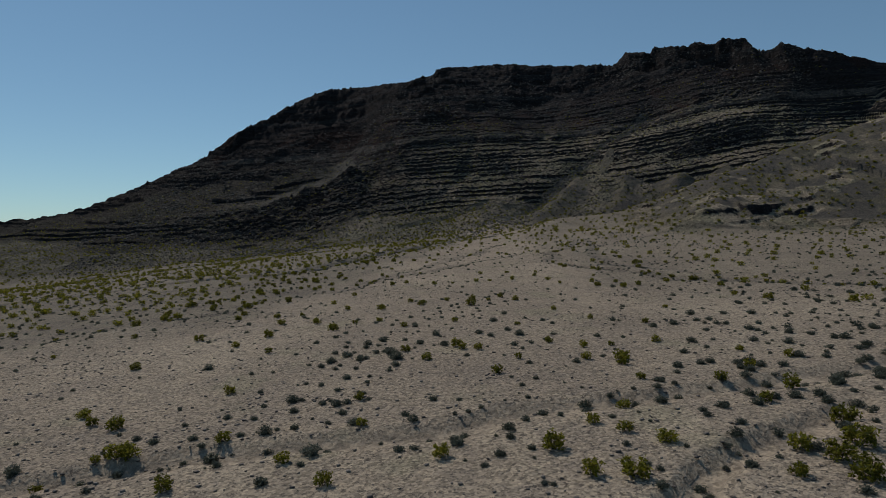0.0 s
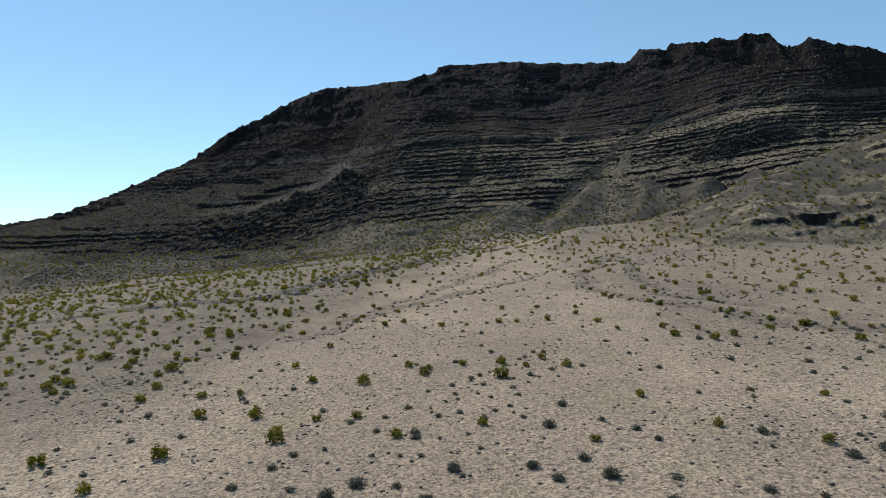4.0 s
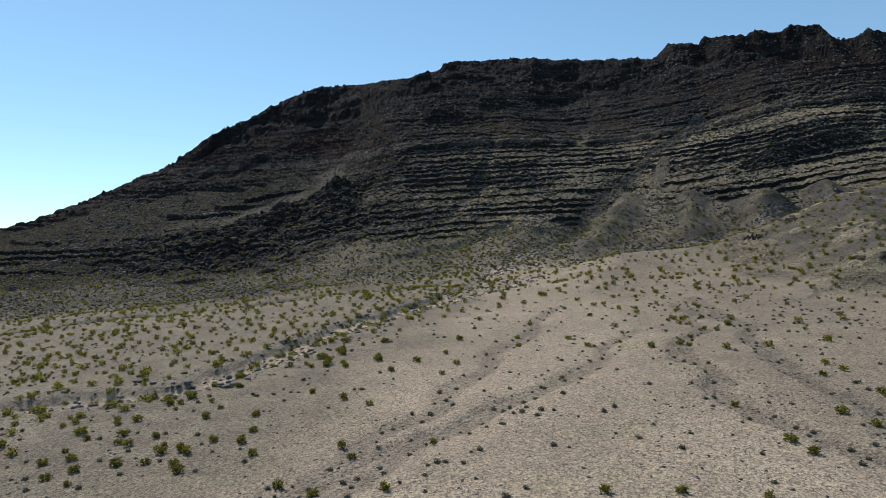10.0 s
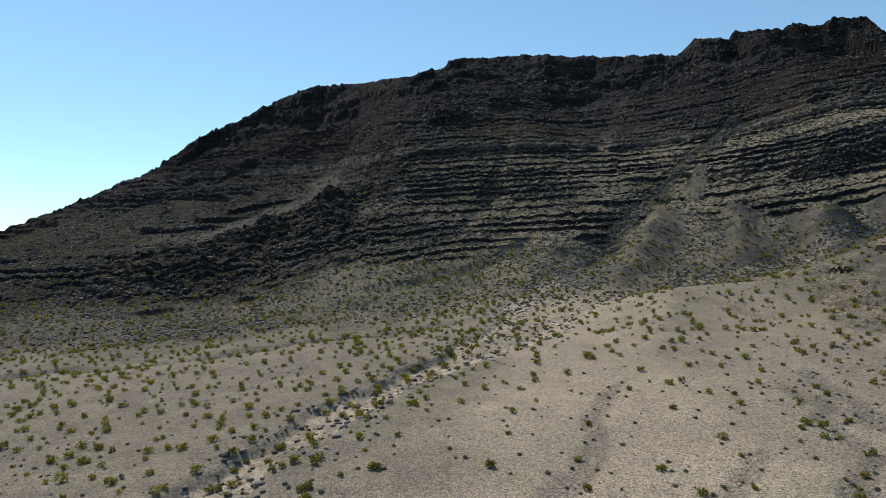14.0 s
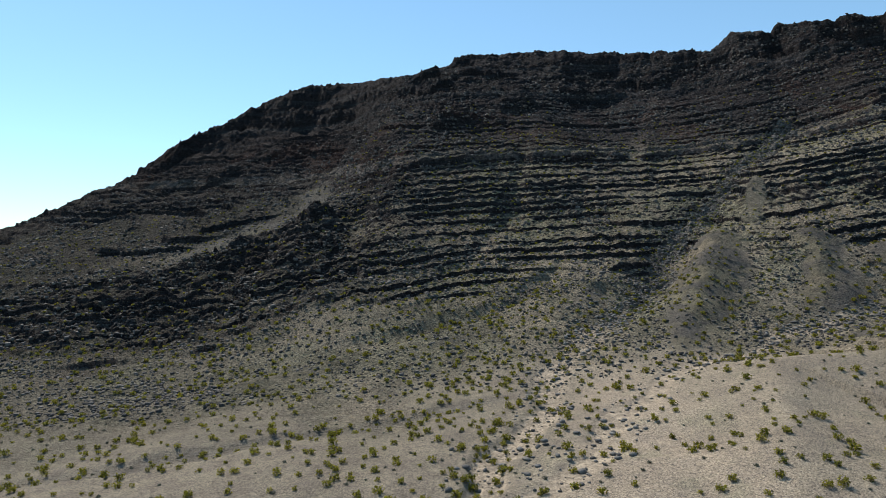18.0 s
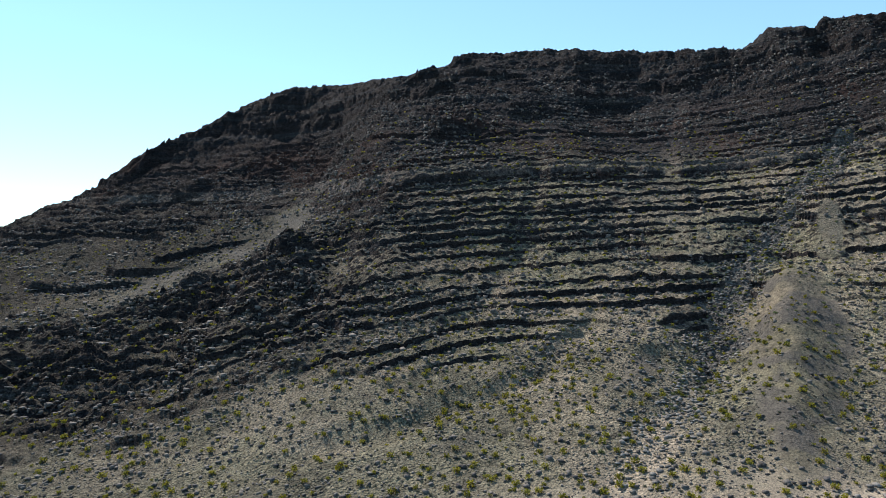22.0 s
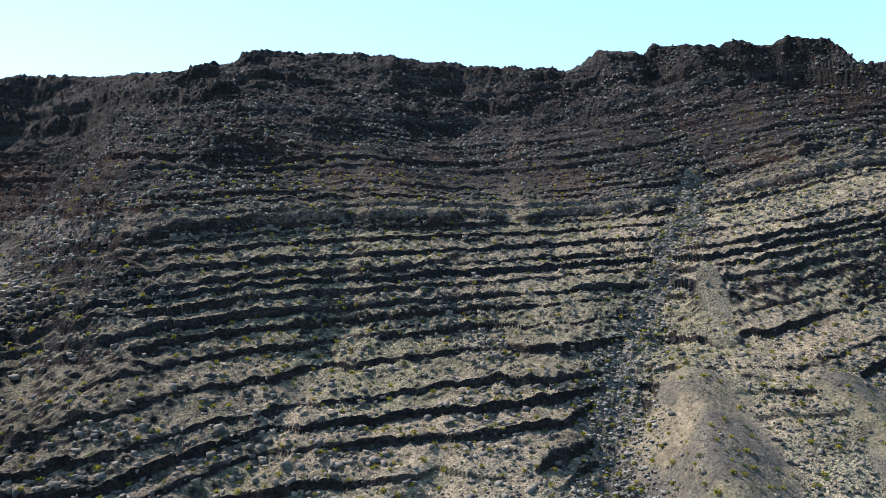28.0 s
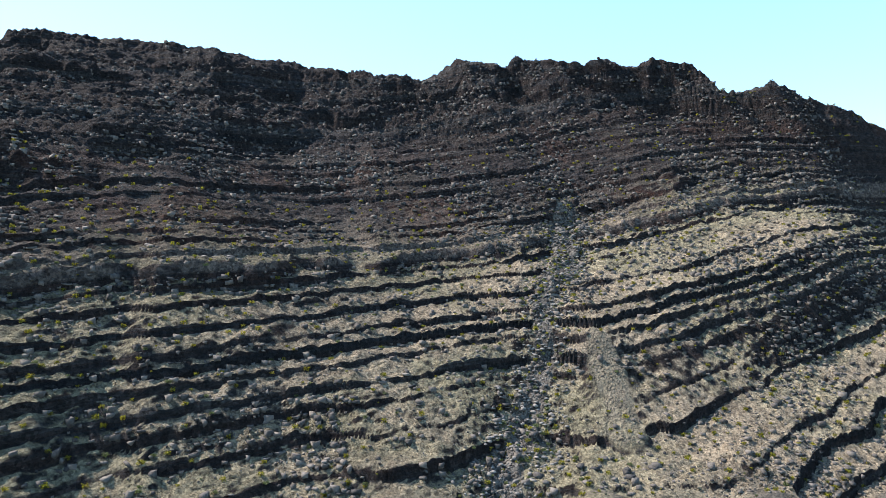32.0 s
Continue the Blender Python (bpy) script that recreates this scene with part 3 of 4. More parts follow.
    for rill in FACE_RILLS:
        d, depth, side = along(rill, x + 3 * vnoise(x / 10, y / 10, 53), y)
        z = z - depth * smooth(6, 0, d)
        rock = rock * (1 - 0.3 * smooth(4, 1, d))
    d = along(CHUTE, x + 1.2 * vnoise(x / 4, y / 4, 60), y)[0]
    chute = smooth(4.0, 2.4, d)
    z, rock, scree = z + 1.0 * smooth(5.0, 1.0, d), rock * (1 - chute), np.maximum(scree, 0.5 * chute)
    # layers of rock standing out of the slope
    crag = smooth(-8, 8, wy - ys[4]) * smooth(-250, -150, x)
    s = bed_of(x, y, z)
    s = s + 1.3 * vnoise(s / 7.5, s * 0, 73)
    bare = bareness(x, y)
    lasting = vnoise(x / 42.0, np.floor(s / 3.1) * 3.7, 61) + 0.5 * vnoise(x / 15.0, np.floor(s / 3.1) * 5.1, 62)
    beds = rock * np.maximum(0.3 + 0.7 * smooth(-0.35, 0.3, lasting), 0.85 * bare)
    band = smooth(77.4, 78.8, s + 0.8 * fbm(x, y, 9.0, 3, 78)) - np.clip((s - 68) / 20, 0, 1)
    z = z + 2.6 * rock * (1 - crag) * (1 - 0.6 * bare) * smooth(-60, -40, x) * band
    ragged = 0.30 * bare * smooth(432, 418, y) * fbm(x, y, 5.0, 3, 76) + 0.085 * fbm(x / 3.0, y, 6.0, 4, 63) + 0.03 * vnoise(x / 1.9, y / 1.9, 68)
    big, up_big = steps(s / 3.1 + ragged, 7, 0.06, 0.50)
    small, up_small = steps(s / 1.15 + 1.6 * ragged, 9, 0.12, 0.44)
    small_beds = smooth(-0.35, 0.4, fbm(x, y, 15.0, 3, 65)) * (0.6 + 0.6 * smooth(70, 90, s))
    wall, up_wall = steps(s / 8.5 + 0.25 * fbm(x, y, 11.0, 3, 74), 11, 0.09, 0.6)
    z = z + beds * (1 - (0.6 - 0.35 * smooth(-40, -80, x)) * crag) * (big * 3.1 * (1 + 0.7 * smooth(-60, -100, x) * smooth(395, 415, y)) + small * 1.15 * np.maximum(small_beds, 1.2 * bare)) + crag * (0.08 + 0.72 * smooth(2, -22, wy - ys[5])) * wall * 8.5 * smooth(-0.5, 0.3, vnoise(x / 19.0, np.floor(s / 8.5) * 2.3, 75))
    for k, across, half, high, back in ((4, 62, 24, 8, 3), (5, 160, 62, 13, -9), (5, 205, 30, 10, -4), (4, 165, 60, 5, 8), (5, -8, 22, 8, -10), (4, 12, 26, 6, -4),
                                        (4, -70, 40, 7, 6), (5, -120, 40, 8, -14), (3, 160, 42, 4, 2), (4, -4, 28, 9, -20), (4, -160, 30, 6, 0), (5, 95, 40, 3, -6),
                                        (5, 70, 20, 10, -18), (5, -28, 18, 8, -34), (4, -165, 34, 9, 12), (3, -150, 42, 6, 12), (4, -112, 30, 9, 4), (5, -160, 36, 8, -10), (3, -112, 30, 5, 26)):
        z = z + cliff(x, wy, ys[k] + back, across, half, high)
    z = z + 1.1 * bare * rock * (1 - crag) * fbm(x + 0.5 * y, y, 8.0, 3, 77, 0.6)
    z = z + smooth(-22, -4, wy - ys[5]) * smooth(60, 20, wy - ys[5]) * np.interp(x, CREST_X, CREST_Z)
    fade = 0.15 + 0.85 * smooth(6, -10, wy - ys[5])
    z = z + crag * fade * (1.0 * (ridged(x, y, 21.0, 3, 81) - 1.0) + 0.5 * fbm(x, y, 7.0, 3, 85, 0.6))
    if fine:
        rough = 0.03 + 0.2 * rock + 0.2 * bare + 0.32 * crag + 0.5 * stony * gully + 0.16 * smooth(-10, 30, wy - ys[0])
        z = z + rough * fbm(x, y, 3.6, 3, 91, 0.65)
        z = z + (0.022 + 0.12 * rock) * fbm(x, y, 1.5, 2, 95)
        # broken blocks: coarse on the crags and the dark shoulder, rubble on the treads
        rubble = smooth(-0.35, 0.35, fbm(x, y, 9.0, 3, 101))
        z = z + rock * (0.04 + 0.12 * rubble + 0.45 * bare + 0.4 * crag) * broken(x, y, 3.4, 1.15, 103)
        z = z + (rock * (0.05 + 0.20 * rubble + 0.2 * bare + 0.2 * crag) + 0.45 * stony * gully) * broken(x, y, 1.05, 0.7, 107)
    return z, np.clip(rock, 0, 1), np.clip(sand, 0, 1), np.clip(scree, 0, 1), np.clip(stony, 0, 1)
# ---- end of the shape of the land ----


# ---- the ground, one sheet ----
def spaced(*runs):
    """Coordinates from runs of (end, step), the first being (start,)."""
    out = [runs[0][0]]
    for end, step in runs[1:]:
        k = max(1, round((end - out[-1]) / step))
        out += [out[-1] + (end - out[-1]) * (i + 1) / k for i in range(k)]
    return np.array(out)


def sheet(xs, ys, mat, kinds):
    """The land as one unbroken surface, cut along natural lines into the named pieces."""
    gx, gy = np.meshgrid(xs, ys)
    parts = [np.zeros(gx.shape) for k in range(5)]
    cols, rows_ = np.searchsorted(xs, (-300, -100, 60, 260)), np.searchsorted(ys, (0, 160, 330, 380, 440, 560, 800))
    for c0, c1 in zip([0, *cols], [*cols, len(xs)]):
        for r0, r1 in zip([0, *rows_], [*rows_, len(ys)]):
            for p, v in zip(parts, land(gx[r0:r1, c0:c1], gy[r0:r1, c0:c1])):
                p[r0:r1, c0:c1] = v
    z, rock, sand, scree, stony = parts
    nx, ny = len(xs), len(ys)
    co = np.stack([gx, gy, z], -1).reshape(-1, 3).astype(np.float32)
    i = np.arange(nx * ny).reshape(ny, nx)
    quads = np.stack([i[:-1, :-1], i[:-1, 1:], i[1:, 1:], i[1:, :-1]], -1).reshape(-1, 4)
    apron = smooth(-22, 22, gy - spline(STATIONS, TOE_Y, gx) + 26 * smooth(20, -20, gx) + 14 * fbm(gx, gy, 30.0, 3, 44))
    apron = np.maximum(apron, 0.9 * smooth(60, 80, gx + 8 * fbm(gx, gy, 16.0, 3, 43)) * smooth(178, 208, gy))
    bench = smooth(-6, 8, -(gx + 22 - 0.23 * (gy - 110)) + 5 * fbm(gx, gy, 14.0, 3, 48)) * smooth(55, 95, gy)
    bench = np.maximum(bench, 0.6 * smooth(24, 32, gx + 3 * fbm(gx, gy, 12.0, 2, 49)) * smooth(70, 110, gy))
    # debris darker to the left, brighter to the right, standing in for shade and sunlight
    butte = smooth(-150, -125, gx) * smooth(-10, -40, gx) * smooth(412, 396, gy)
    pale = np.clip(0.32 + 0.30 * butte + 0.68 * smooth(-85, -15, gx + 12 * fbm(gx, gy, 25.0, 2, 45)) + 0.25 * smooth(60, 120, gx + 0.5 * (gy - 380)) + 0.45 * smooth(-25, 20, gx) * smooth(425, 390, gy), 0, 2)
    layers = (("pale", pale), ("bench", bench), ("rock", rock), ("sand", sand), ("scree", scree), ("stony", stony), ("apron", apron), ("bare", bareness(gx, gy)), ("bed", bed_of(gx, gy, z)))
    # smooth normals of the whole surface, so that the cuts do not show
    ez, ex = np.gradient(z, ys, xs)
    normal = np.stack([-ex, -ez, np.ones_like(z)], -1).reshape(-1, 3)
    normal /= np.linalg.norm(normal, axis=1)[:, None]
    kind = np.where(apron > 0.5, 1, 0)
    kind = np.where((sand > 0.5) & (gy < 320), 2, kind).reshape(-1)[quads[:, 0]]
    for k, (name, label, category) in enumerate(kinds):
        q = quads[kind == k]
        used, local = np.unique(q, return_inverse=True)
        local = local.reshape(q.shape).astype(np.int32)
        me = bpy.data.meshes.new(name)
        me.vertices.add(len(used))
        me.vertices.foreach_set("co", co[used].ravel())
        me.loops.add(local.size)
        me.loops.foreach_set("vertex_index", local.ravel())
        me.polygons.add(len(q))
        me.polygons.foreach_set("loop_start", np.arange(0, local.size, 4, dtype=np.int32))
        me.polygons.foreach_set("use_smooth", np.ones(len(q), dtype=bool))
        for key, v in layers:
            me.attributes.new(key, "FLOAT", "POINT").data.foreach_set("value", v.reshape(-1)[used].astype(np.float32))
        me.update(calc_edges=True)
        me.normals_split_custom_set_from_vertices(normal[used].tolist())
        me.materials.append(mat)
        tagged(new(name, me), label, category, kind="structure")


XS = spaced((-4000,), (-900, 200), (-420, 12), (-260, 2.4), (-110, 0.9), (200, 0.5), (260, 1.0), (420, 5), (900, 40), (4000, 240))
YS = spaced((-1500,), (-300, 100), (-20, 14), (12, 1.2), (150, 0.7), (330, 0.85), (445, 0.29), (545, 0.5), (620, 1.2), (780, 6), (1200, 40), (4200, 250))
sheet(XS, YS, LAND, (("ground", "pale stony desert fan with gravel and low rises", "ground"),
                     ("mountain", "dark layered rock mountain with stepped ledges and debris slopes", "mountain"),
                     ("dry_wash", "pale sandy dry wash with cobbles cut into gravel", "dry wash")))


# ---- plants and stones ----
rng = np.random.default_rng(5)


def height(x, y):
    return land(np.array([x], float), np.array([y], float))[0][0]


def mesh_of(name, co, tris, mat):
    me = bpy.data.meshes.new(name)
    me.vertices.add(len(co))
    me.vertices.foreach_set("co", np.asarray(co, np.float32).ravel())
    me.loops.add(tris.size)
    me.loops.foreach_set("vertex_index", tris.ravel().astype(np.int32))
    me.polygons.add(len(tris))
    me.polygons.foreach_set("loop_start", np.arange(0, tris.size, 3, dtype=np.int32))
    me.update(calc_edges=True)
    me.materials.append(mat)
    return me


def stems_of(tips, base, r):
    """Thin three-sided stems from the base to the tips."""
    co, tr = [], []
    for tip in tips:
        tip = np.array(tip)
        foot = np.array([*(tip[:2] * 0.08), -0.06])
        k = len(co)
        for c, w in ((foot, r), (foot * 0.5 + tip * 0.5 + (0, 0, 0.05), r * 0.7)):
            for a in (0, 2.1, 4.2):
                co.append(c + (w * math.cos(a), w * math.sin(a), 0))
        co.append(tip)
        for i in range(3):
            j = (i + 1) % 3
            tr += [(k + i, k + j, k + 3 + j), (k + i, k + 3 + j, k + 3 + i), (k + 3 + i, k + 3 + j, k + 6)]
    return np.array(co), np.array(tr)


def leaves_at(centres, radii, count, size, r):
    """Small leaf blades scattered in clumps."""
    co, tr = [], []
    for c, rad in zip(centres, radii):
        n = max(3, int(count * rad))
        p = r.normal(size=(n, 3))
        p = c + p / np.linalg.norm(p, axis=1)[:, None] * rad * r.uniform(0.35, 1.0, (n, 1)) * (1, 1, 0.8)
        p[:, 2] = np.maximum(p[:, 2], 0.03)
        for q in p:
            u, v = r.normal(size=3), r.normal(size=3)
            u, v = u / np.linalg.norm(u), v / np.linalg.norm(v)
            s = size * r.uniform(0.6, 1.4)
            k = len(co)
            co += [q - u * s * 0.5, q + u * s * 0.5, q + v * s]
            tr.append((k, k + 1, k + 2))
    return np.array(co), np.array(tr)


def creosote_shape(seed, blades, size):
    """An open shrub 1 m across: stems spread like a vase, leaves in clumps along them."""
    r = np.random.default_rng(seed)
    tips, centres, radii = [], [], []
    for k in range(11):
        a, out, up = k * 2.4 + r.uniform(-0.4, 0.4), 0.08 + 0.37 * math.sqrt((k + 0.5) / 11) * r.uniform(0.8, 1.2), r.uniform(0.42, 0.72)
        tip = np.array([out * math.cos(a), out * math.sin(a), up * (1.1 - 0.7 * out)])
        tips.append(tip)
        centres += [tip, tip * 0.72 + r.normal(0, 0.04, 3), tip * (1, 1, 0.35) + r.normal(0, 0.03, 3)]
        radii += [r.uniform(0.10, 0.17), r.uniform(0.10, 0.15), r.uniform(0.08, 0.13)]
    return stems_of(tips, None, 0.012), leaves_at(centres, radii, blades, size, r)


def dome_shape(seed, blades, size):
    """A low rounded shrub 1 m across of fine twigs."""
    r = np.random.default_rng(seed)
    tips, centres, radii = [], [], []
    for k in range(15):
        a, e = k * 2.4, math.acos(1 - (k + 0.5) / 15)
        d = r.uniform(0.28, 0.44)
        tip = np.array([d * math.sin(e) * math.cos(a), d * math.sin(e) * math.sin(a), 0.08 + d * 0.9 * math.cos(e)])
        tips.append(tip)
        centres += [tip * 0.92, tip * (0.6, 0.6, 0.4)]
        radii += [r.uniform(0.12, 0.19), 0.12]
    return stems_of(tips, None, 0.010), leaves_at(centres, radii, blades, size, r)


def block_shape(seed):
    """An angular block of layered rock about 1 m across."""
    r = np.random.default_rng(seed)
    co = np.array([(i, j, k) for k in (-0.5, 0.5) for j in (-0.5, 0.5) for i in (-0.5, 0.5)]) * r.uniform((0.8, 0.5, 0.35), (1.2, 0.9, 0.6))
    co += r.uniform(-0.17, 0.17, co.shape)
    tr = [(0, 2, 3), (0, 3, 1), (4, 5, 7), (4, 7, 6), (0, 1, 5), (0, 5, 4), (2, 6, 7), (2, 7, 3), (0, 4, 6), (0, 6, 2), (1, 3, 7), (1, 7, 5)]
    return co, np.array(tr)


def stone_shape(seed):
    """A blunt broken stone about 1 m across."""
    r = np.random.default_rng(seed)
    bm = bmesh.new()
    bmesh.ops.create_icosphere(bm, subdivisions=1, radius=0.5)
    stretch = r.uniform(0.6, 1.1, 3) * (1, 1, 0.75)
    for v in bm.verts:
        v.co = Vector(np.array(v.co) * stretch * r.uniform(0.78, 1.15))
    bmesh.ops.triangulate(bm, faces=bm.faces)
    co = np.array([v.co[:] for v in bm.verts])
    tr = np.array([[v.index for v in f.verts] for f in bm.faces])
    bm.free()
    return co, tr


def joined(name, shapes, places, mat, label, category):
    """One object from many copies of the shapes. places: x, y, z, size, height share, turn."""
    cos, trs, base = [], [], 0
    which = np.arange(len(places)) % len(shapes)
    for k, (co, tr) in enumerate(shapes):
        p = places[which == k]
        if not len(p):
            continue
        c, s = np.cos(p[:, 5]), np.sin(p[:, 5])
        x = (co[None, :, 0] * c[:, None] - co[None, :, 1] * s[:, None]) * p[:, 3:4] + p[:, 0:1]
        y = (co[None, :, 0] * s[:, None] + co[None, :, 1] * c[:, None]) * p[:, 3:4] + p[:, 1:2]
        z = co[None, :, 2] * (p[:, 3] * p[:, 4])[:, None] + p[:, 2:3]
        cos.append(np.stack([x, y, z], -1).reshape(-1, 3))
        trs.append((tr[None] + (np.arange(len(p)) * len(co))[:, None, None] + base).reshape(-1, 3))
        base += len(p) * len(co)
    if cos:
        tagged(new(name, mesh_of(name, np.concatenate(cos), np.concatenate(trs), mat)), label, category, kind="stuff")


def scatter(x0, x1, y0, y1, cell, chance, seed):
    """Places on a jittered grid, kept by chance(x, y)."""
    r = np.random.default_rng(seed)
    gx, gy = np.meshgrid(np.arange(x0, x1, cell), np.arange(y0, y1, cell))
    x, y = gx.ravel() + r.uniform(0, cell, gx.size), gy.ravel() + r.uniform(0, cell, gx.size)
    ok = r.uniform(size=x.size) < chance(x, y)
    return x[ok], y[ok]


def near_line(line, x, y, w):
    return smooth(w, w * 0.3, along(line, x + 2.2 * vnoise(x / 8, y / 8, 51), y + 2.2 * vnoise(x / 8, y / 8, 52))[0])


def placed(x, y, size, tall, r):
    z = land(x, y)[0]
    return np.stack([x, y, z, size, tall, r.uniform(0, 6.28, len(x))], 1)


# Bushes that stand out by themselves: x, y, width
NEAR_BUSHES = [(8.8, 29.2, 1.5), (6.9, 29.6, 1.0), (5.7, 32.9, 1.3), (11.6, 33.1, 1.1), (13.9, 49.8, 1.1), (4.1, 48.5, 0.9), (9.7, 59.0, 0.9), (12.4, 56.6, 0.8), (14.9, 56.9, 0.7), (6.2, 52.7, 0.7), (13.9, 45.0, 0.8), (22.9, 36.4, 1.6), (18.8, 30.2, 1.4), (20.8, 31.9, 1.7), (18.6, 28.0, 1.5), (17.7, 31.7, 1.2), (16.1, 28.8, 1.0), (23.0, 42.3, 1.3), (19.9, 39.4, 1.1), (19.3, 44.5, 1.0), (22.7, 47.5, 1.0), (27.3, 50.6, 0.9), (24.6, 53.2, 0.8), (16.1, 70.3, 0.7), (13.3, 77.3, 0.8), (21.1, 66.9, 0.9), (26.4, 76.3, 0.7)]
NEAR_BUSHES_LEFT = [(-27.4, 57.1, 1.1), (-20.8, 64.4, 0.9), (-16.5, 60.8, 0.8), (-15.8, 47.5, 1.0), (-20.7, 40.5, 1.2), (-18.1, 35.4, 1.4), (-22.8, 41.5, 0.9), (-18.3, 83.5, 0.8), (-12.6, 73.2, 0.8), (-8.2, 86.1, 0.8), (-2.6, 88.4, 0.8), (-15.5, 78.5, 0.7), (-34.8, 72.6, 0.8), (-0.1, 32.8, 1.0), (-5.7, 43.8, 0.8), (-12.7, 36.9, 1.0), (-13.5, 30.7, 1.0), (-4.9, 38.4, 0.8), (-8.4, 33.3, 0.9), (-5.7, 30.3, 0.9), (9.9, 34.8, 0.9), (8.5, 36.3, 0.8), (11.0, 38.9, 0.9), (1.8, 57.2, 0.8), (1.3, 72.3, 0.8)]
FAN_BUSHES = [(-21.4, 83.2, 1), (-19.6, 77.8, 1.1), (-15.1, 76.7, 1.2), (-10.3, 75.3, 0.8), (-7.5, 75.3, 0.9), (-12.2, 71.1, 1.2), (-18.8, 69.3, 1.2), (-4.3, 70.8, 0.9), (-1.4, 54.2, 1.0), (-3.4, 58.4, 1.0), (1.2, 58.3, 1.2), (19.2, 57.9, 0.9), (14.4, 51.6, 1.4), (11.6, 51.9, 0.9), (7.9, 68.4, 0.7), (3.1, 56.7, 0.8)]
MIDDLE_BUSHES = [(-27.0, 87.3, 1.0), (-12.8, 86.0, 1.1), (-8.1, 84.4, 1.2), (-4.5, 90.0, 0.9), (-3.0, 86.6, 1.0), (0.5, 89.7, 0.9), (4.1, 89.5, 1.2), (3.7, 84.8, 1.6), (8.1, 90.9, 0.9), (9.9, 88.2, 1.1), (6.2, 88.2, 0.7), (24.0, 100.1, 1.2), (24.1, 104.2, 0.9), (27.4, 97.5, 1.1), (30.1, 99.1, 1.0), (17.8, 109.5, 1.1), (19.0, 104.9, 0.7), (16.4, 115.6, 0.9), (12.1, 112.2, 1.0), (12.0, 121.1, 0.9), (7.1, 121.7, 0.9), (5.8, 112.4, 1.0), (8.1, 111.8, 0.8), (-14.0, 101.9, 0.9), (-23.6, 98.7, 1.3), (-29.1, 92.3, 0.9), (-15.6, 92.0, 0.9), (-19.1, 111.2, 0.9), (-12.6, 134.3, 0.9), (-4.0, 157.7, 0.8), (27.6, 102.8, 0.8), (26.1, 111.8, 0.7), (1.7, 111.7, 0.7)]
WASH_BUSHES = [(-35.6, 152.7, 1.1), (-28.6, 145.7, 1.0), (-23.3, 145.4, 1.0), (-18.9, 152.8, 1.0), (-14.7, 148.8, 1.0), (-11.6, 146.1, 0.9), (-11.4, 131.9, 0.9), (-13.2, 124.9, 1.0), (-13.5, 120.8, 1.1), (-16.2, 126.7, 1.0), (-20.3, 134.1, 0.9), (-22.3, 137.4, 1.0), (-25.2, 138.4, 1.0), (-26.5, 135.5, 1.0), (-25.6, 131.3, 1.1), (-9.1, 114.9, 1.1), (-6.6, 116.4, 0.9), (-1.5, 112.0, 1.0), (-7.9, 124.0, 0.9), (-4.7, 134.4, 0.9), (-23.1, 120.5, 1.0), (-23.5, 118.1, 1.0), (-16.1, 120.4, 0.8), (-21.4, 124.2, 1.0), (-22.1, 140.4, 0.9)]
UPPER_BUSHES = [(17.2, 119.9, 0.7), (23.6, 129.3, 1.1), (24.0, 126.7, 1.1), (23.9, 139.7, 0.9), (31.5, 135.7, 1.2), (32.7, 132.8, 1.0), (38.6, 140.9, 1.0), (28.7, 119.0, 1.2), (28.7, 123.3, 1.1)]
HEAD_BUSHES = [(-7.4, 165.1, 1.2), (-2.1, 162.6, 1.1), (-10.5, 160.5, 1.0), (-12.9, 168.7, 1.0), (-3.5, 168.9, 0.9), (15.0, 175.9, 1.1), (16.7, 170.2, 1.0), (7.1, 172.3, 1.0), (11.1, 190.2, 0.9), (19.3, 202.1, 0.9), (1.4, 187.7, 0.8), (8.5, 239.3, 0.9), (-9.8, 200.1, 1.0), (-15.0, 206.5, 1.1), (22.1, 193.0, 1.0), (32.8, 161.9, 1.1), (39.7, 177.4, 1.1), (31.8, 171.7, 1.0), (38.9, 185.4, 1.0), (42.2, 195.1, 1.0), (32.8, 183.7, 0.9), (31.5, 197.1, 0.9), (44.0, 209.2, 0.8), (22.8, 243.0, 1.0), (-19.4, 174.5, 1.1), (-16.9, 164.4, 1.0), (-28.8, 178.7, 1.0), (-36.3, 172.8, 1.1)]
NEAR_DOMES = [(-10.4, 44.3, 1.1), (-5.4, 38.8, 0.9), (-10.5, 37.8, 1.0), (-3.9, 52.8, 0.9), (-7.1, 42.7, 0.9), (-7.1, 34.3, 1.2), (-12.8, 35.4, 1.1), (0.8, 34.4, 1.0), (-1.8, 38.7, 0.8), (9.0, 40.7, 1.0), (13.4, 39.3, 0.9), (8.8, 38.8, 0.8), (17.7, 48.4, 0.9), (19.7, 49.0, 0.8), (15.0, 44.2, 0.8), (3.7, 36.2, 0.8), (2.9, 32.4, 0.7), (4.6, 33.1, 0.6), (21.3, 45.1, 0.9), (-20.2, 55.3, 1.0), (-7.4, 49.4, 0.8), (-7.6, 46.2, 0.6), (-23.0, 34.1, 1.0), (-2.3, 39.9, 0.7), (-8.8, 30.8, 0.8), (9.4, 32.8, 0.5), (26.2, 42.6, 1.2), (23.7, 40.3, 0.9), (6.0, 38.3, 0.8), (29.3, 45.2, 1.0), (15.2, 36.8, 0.6)]
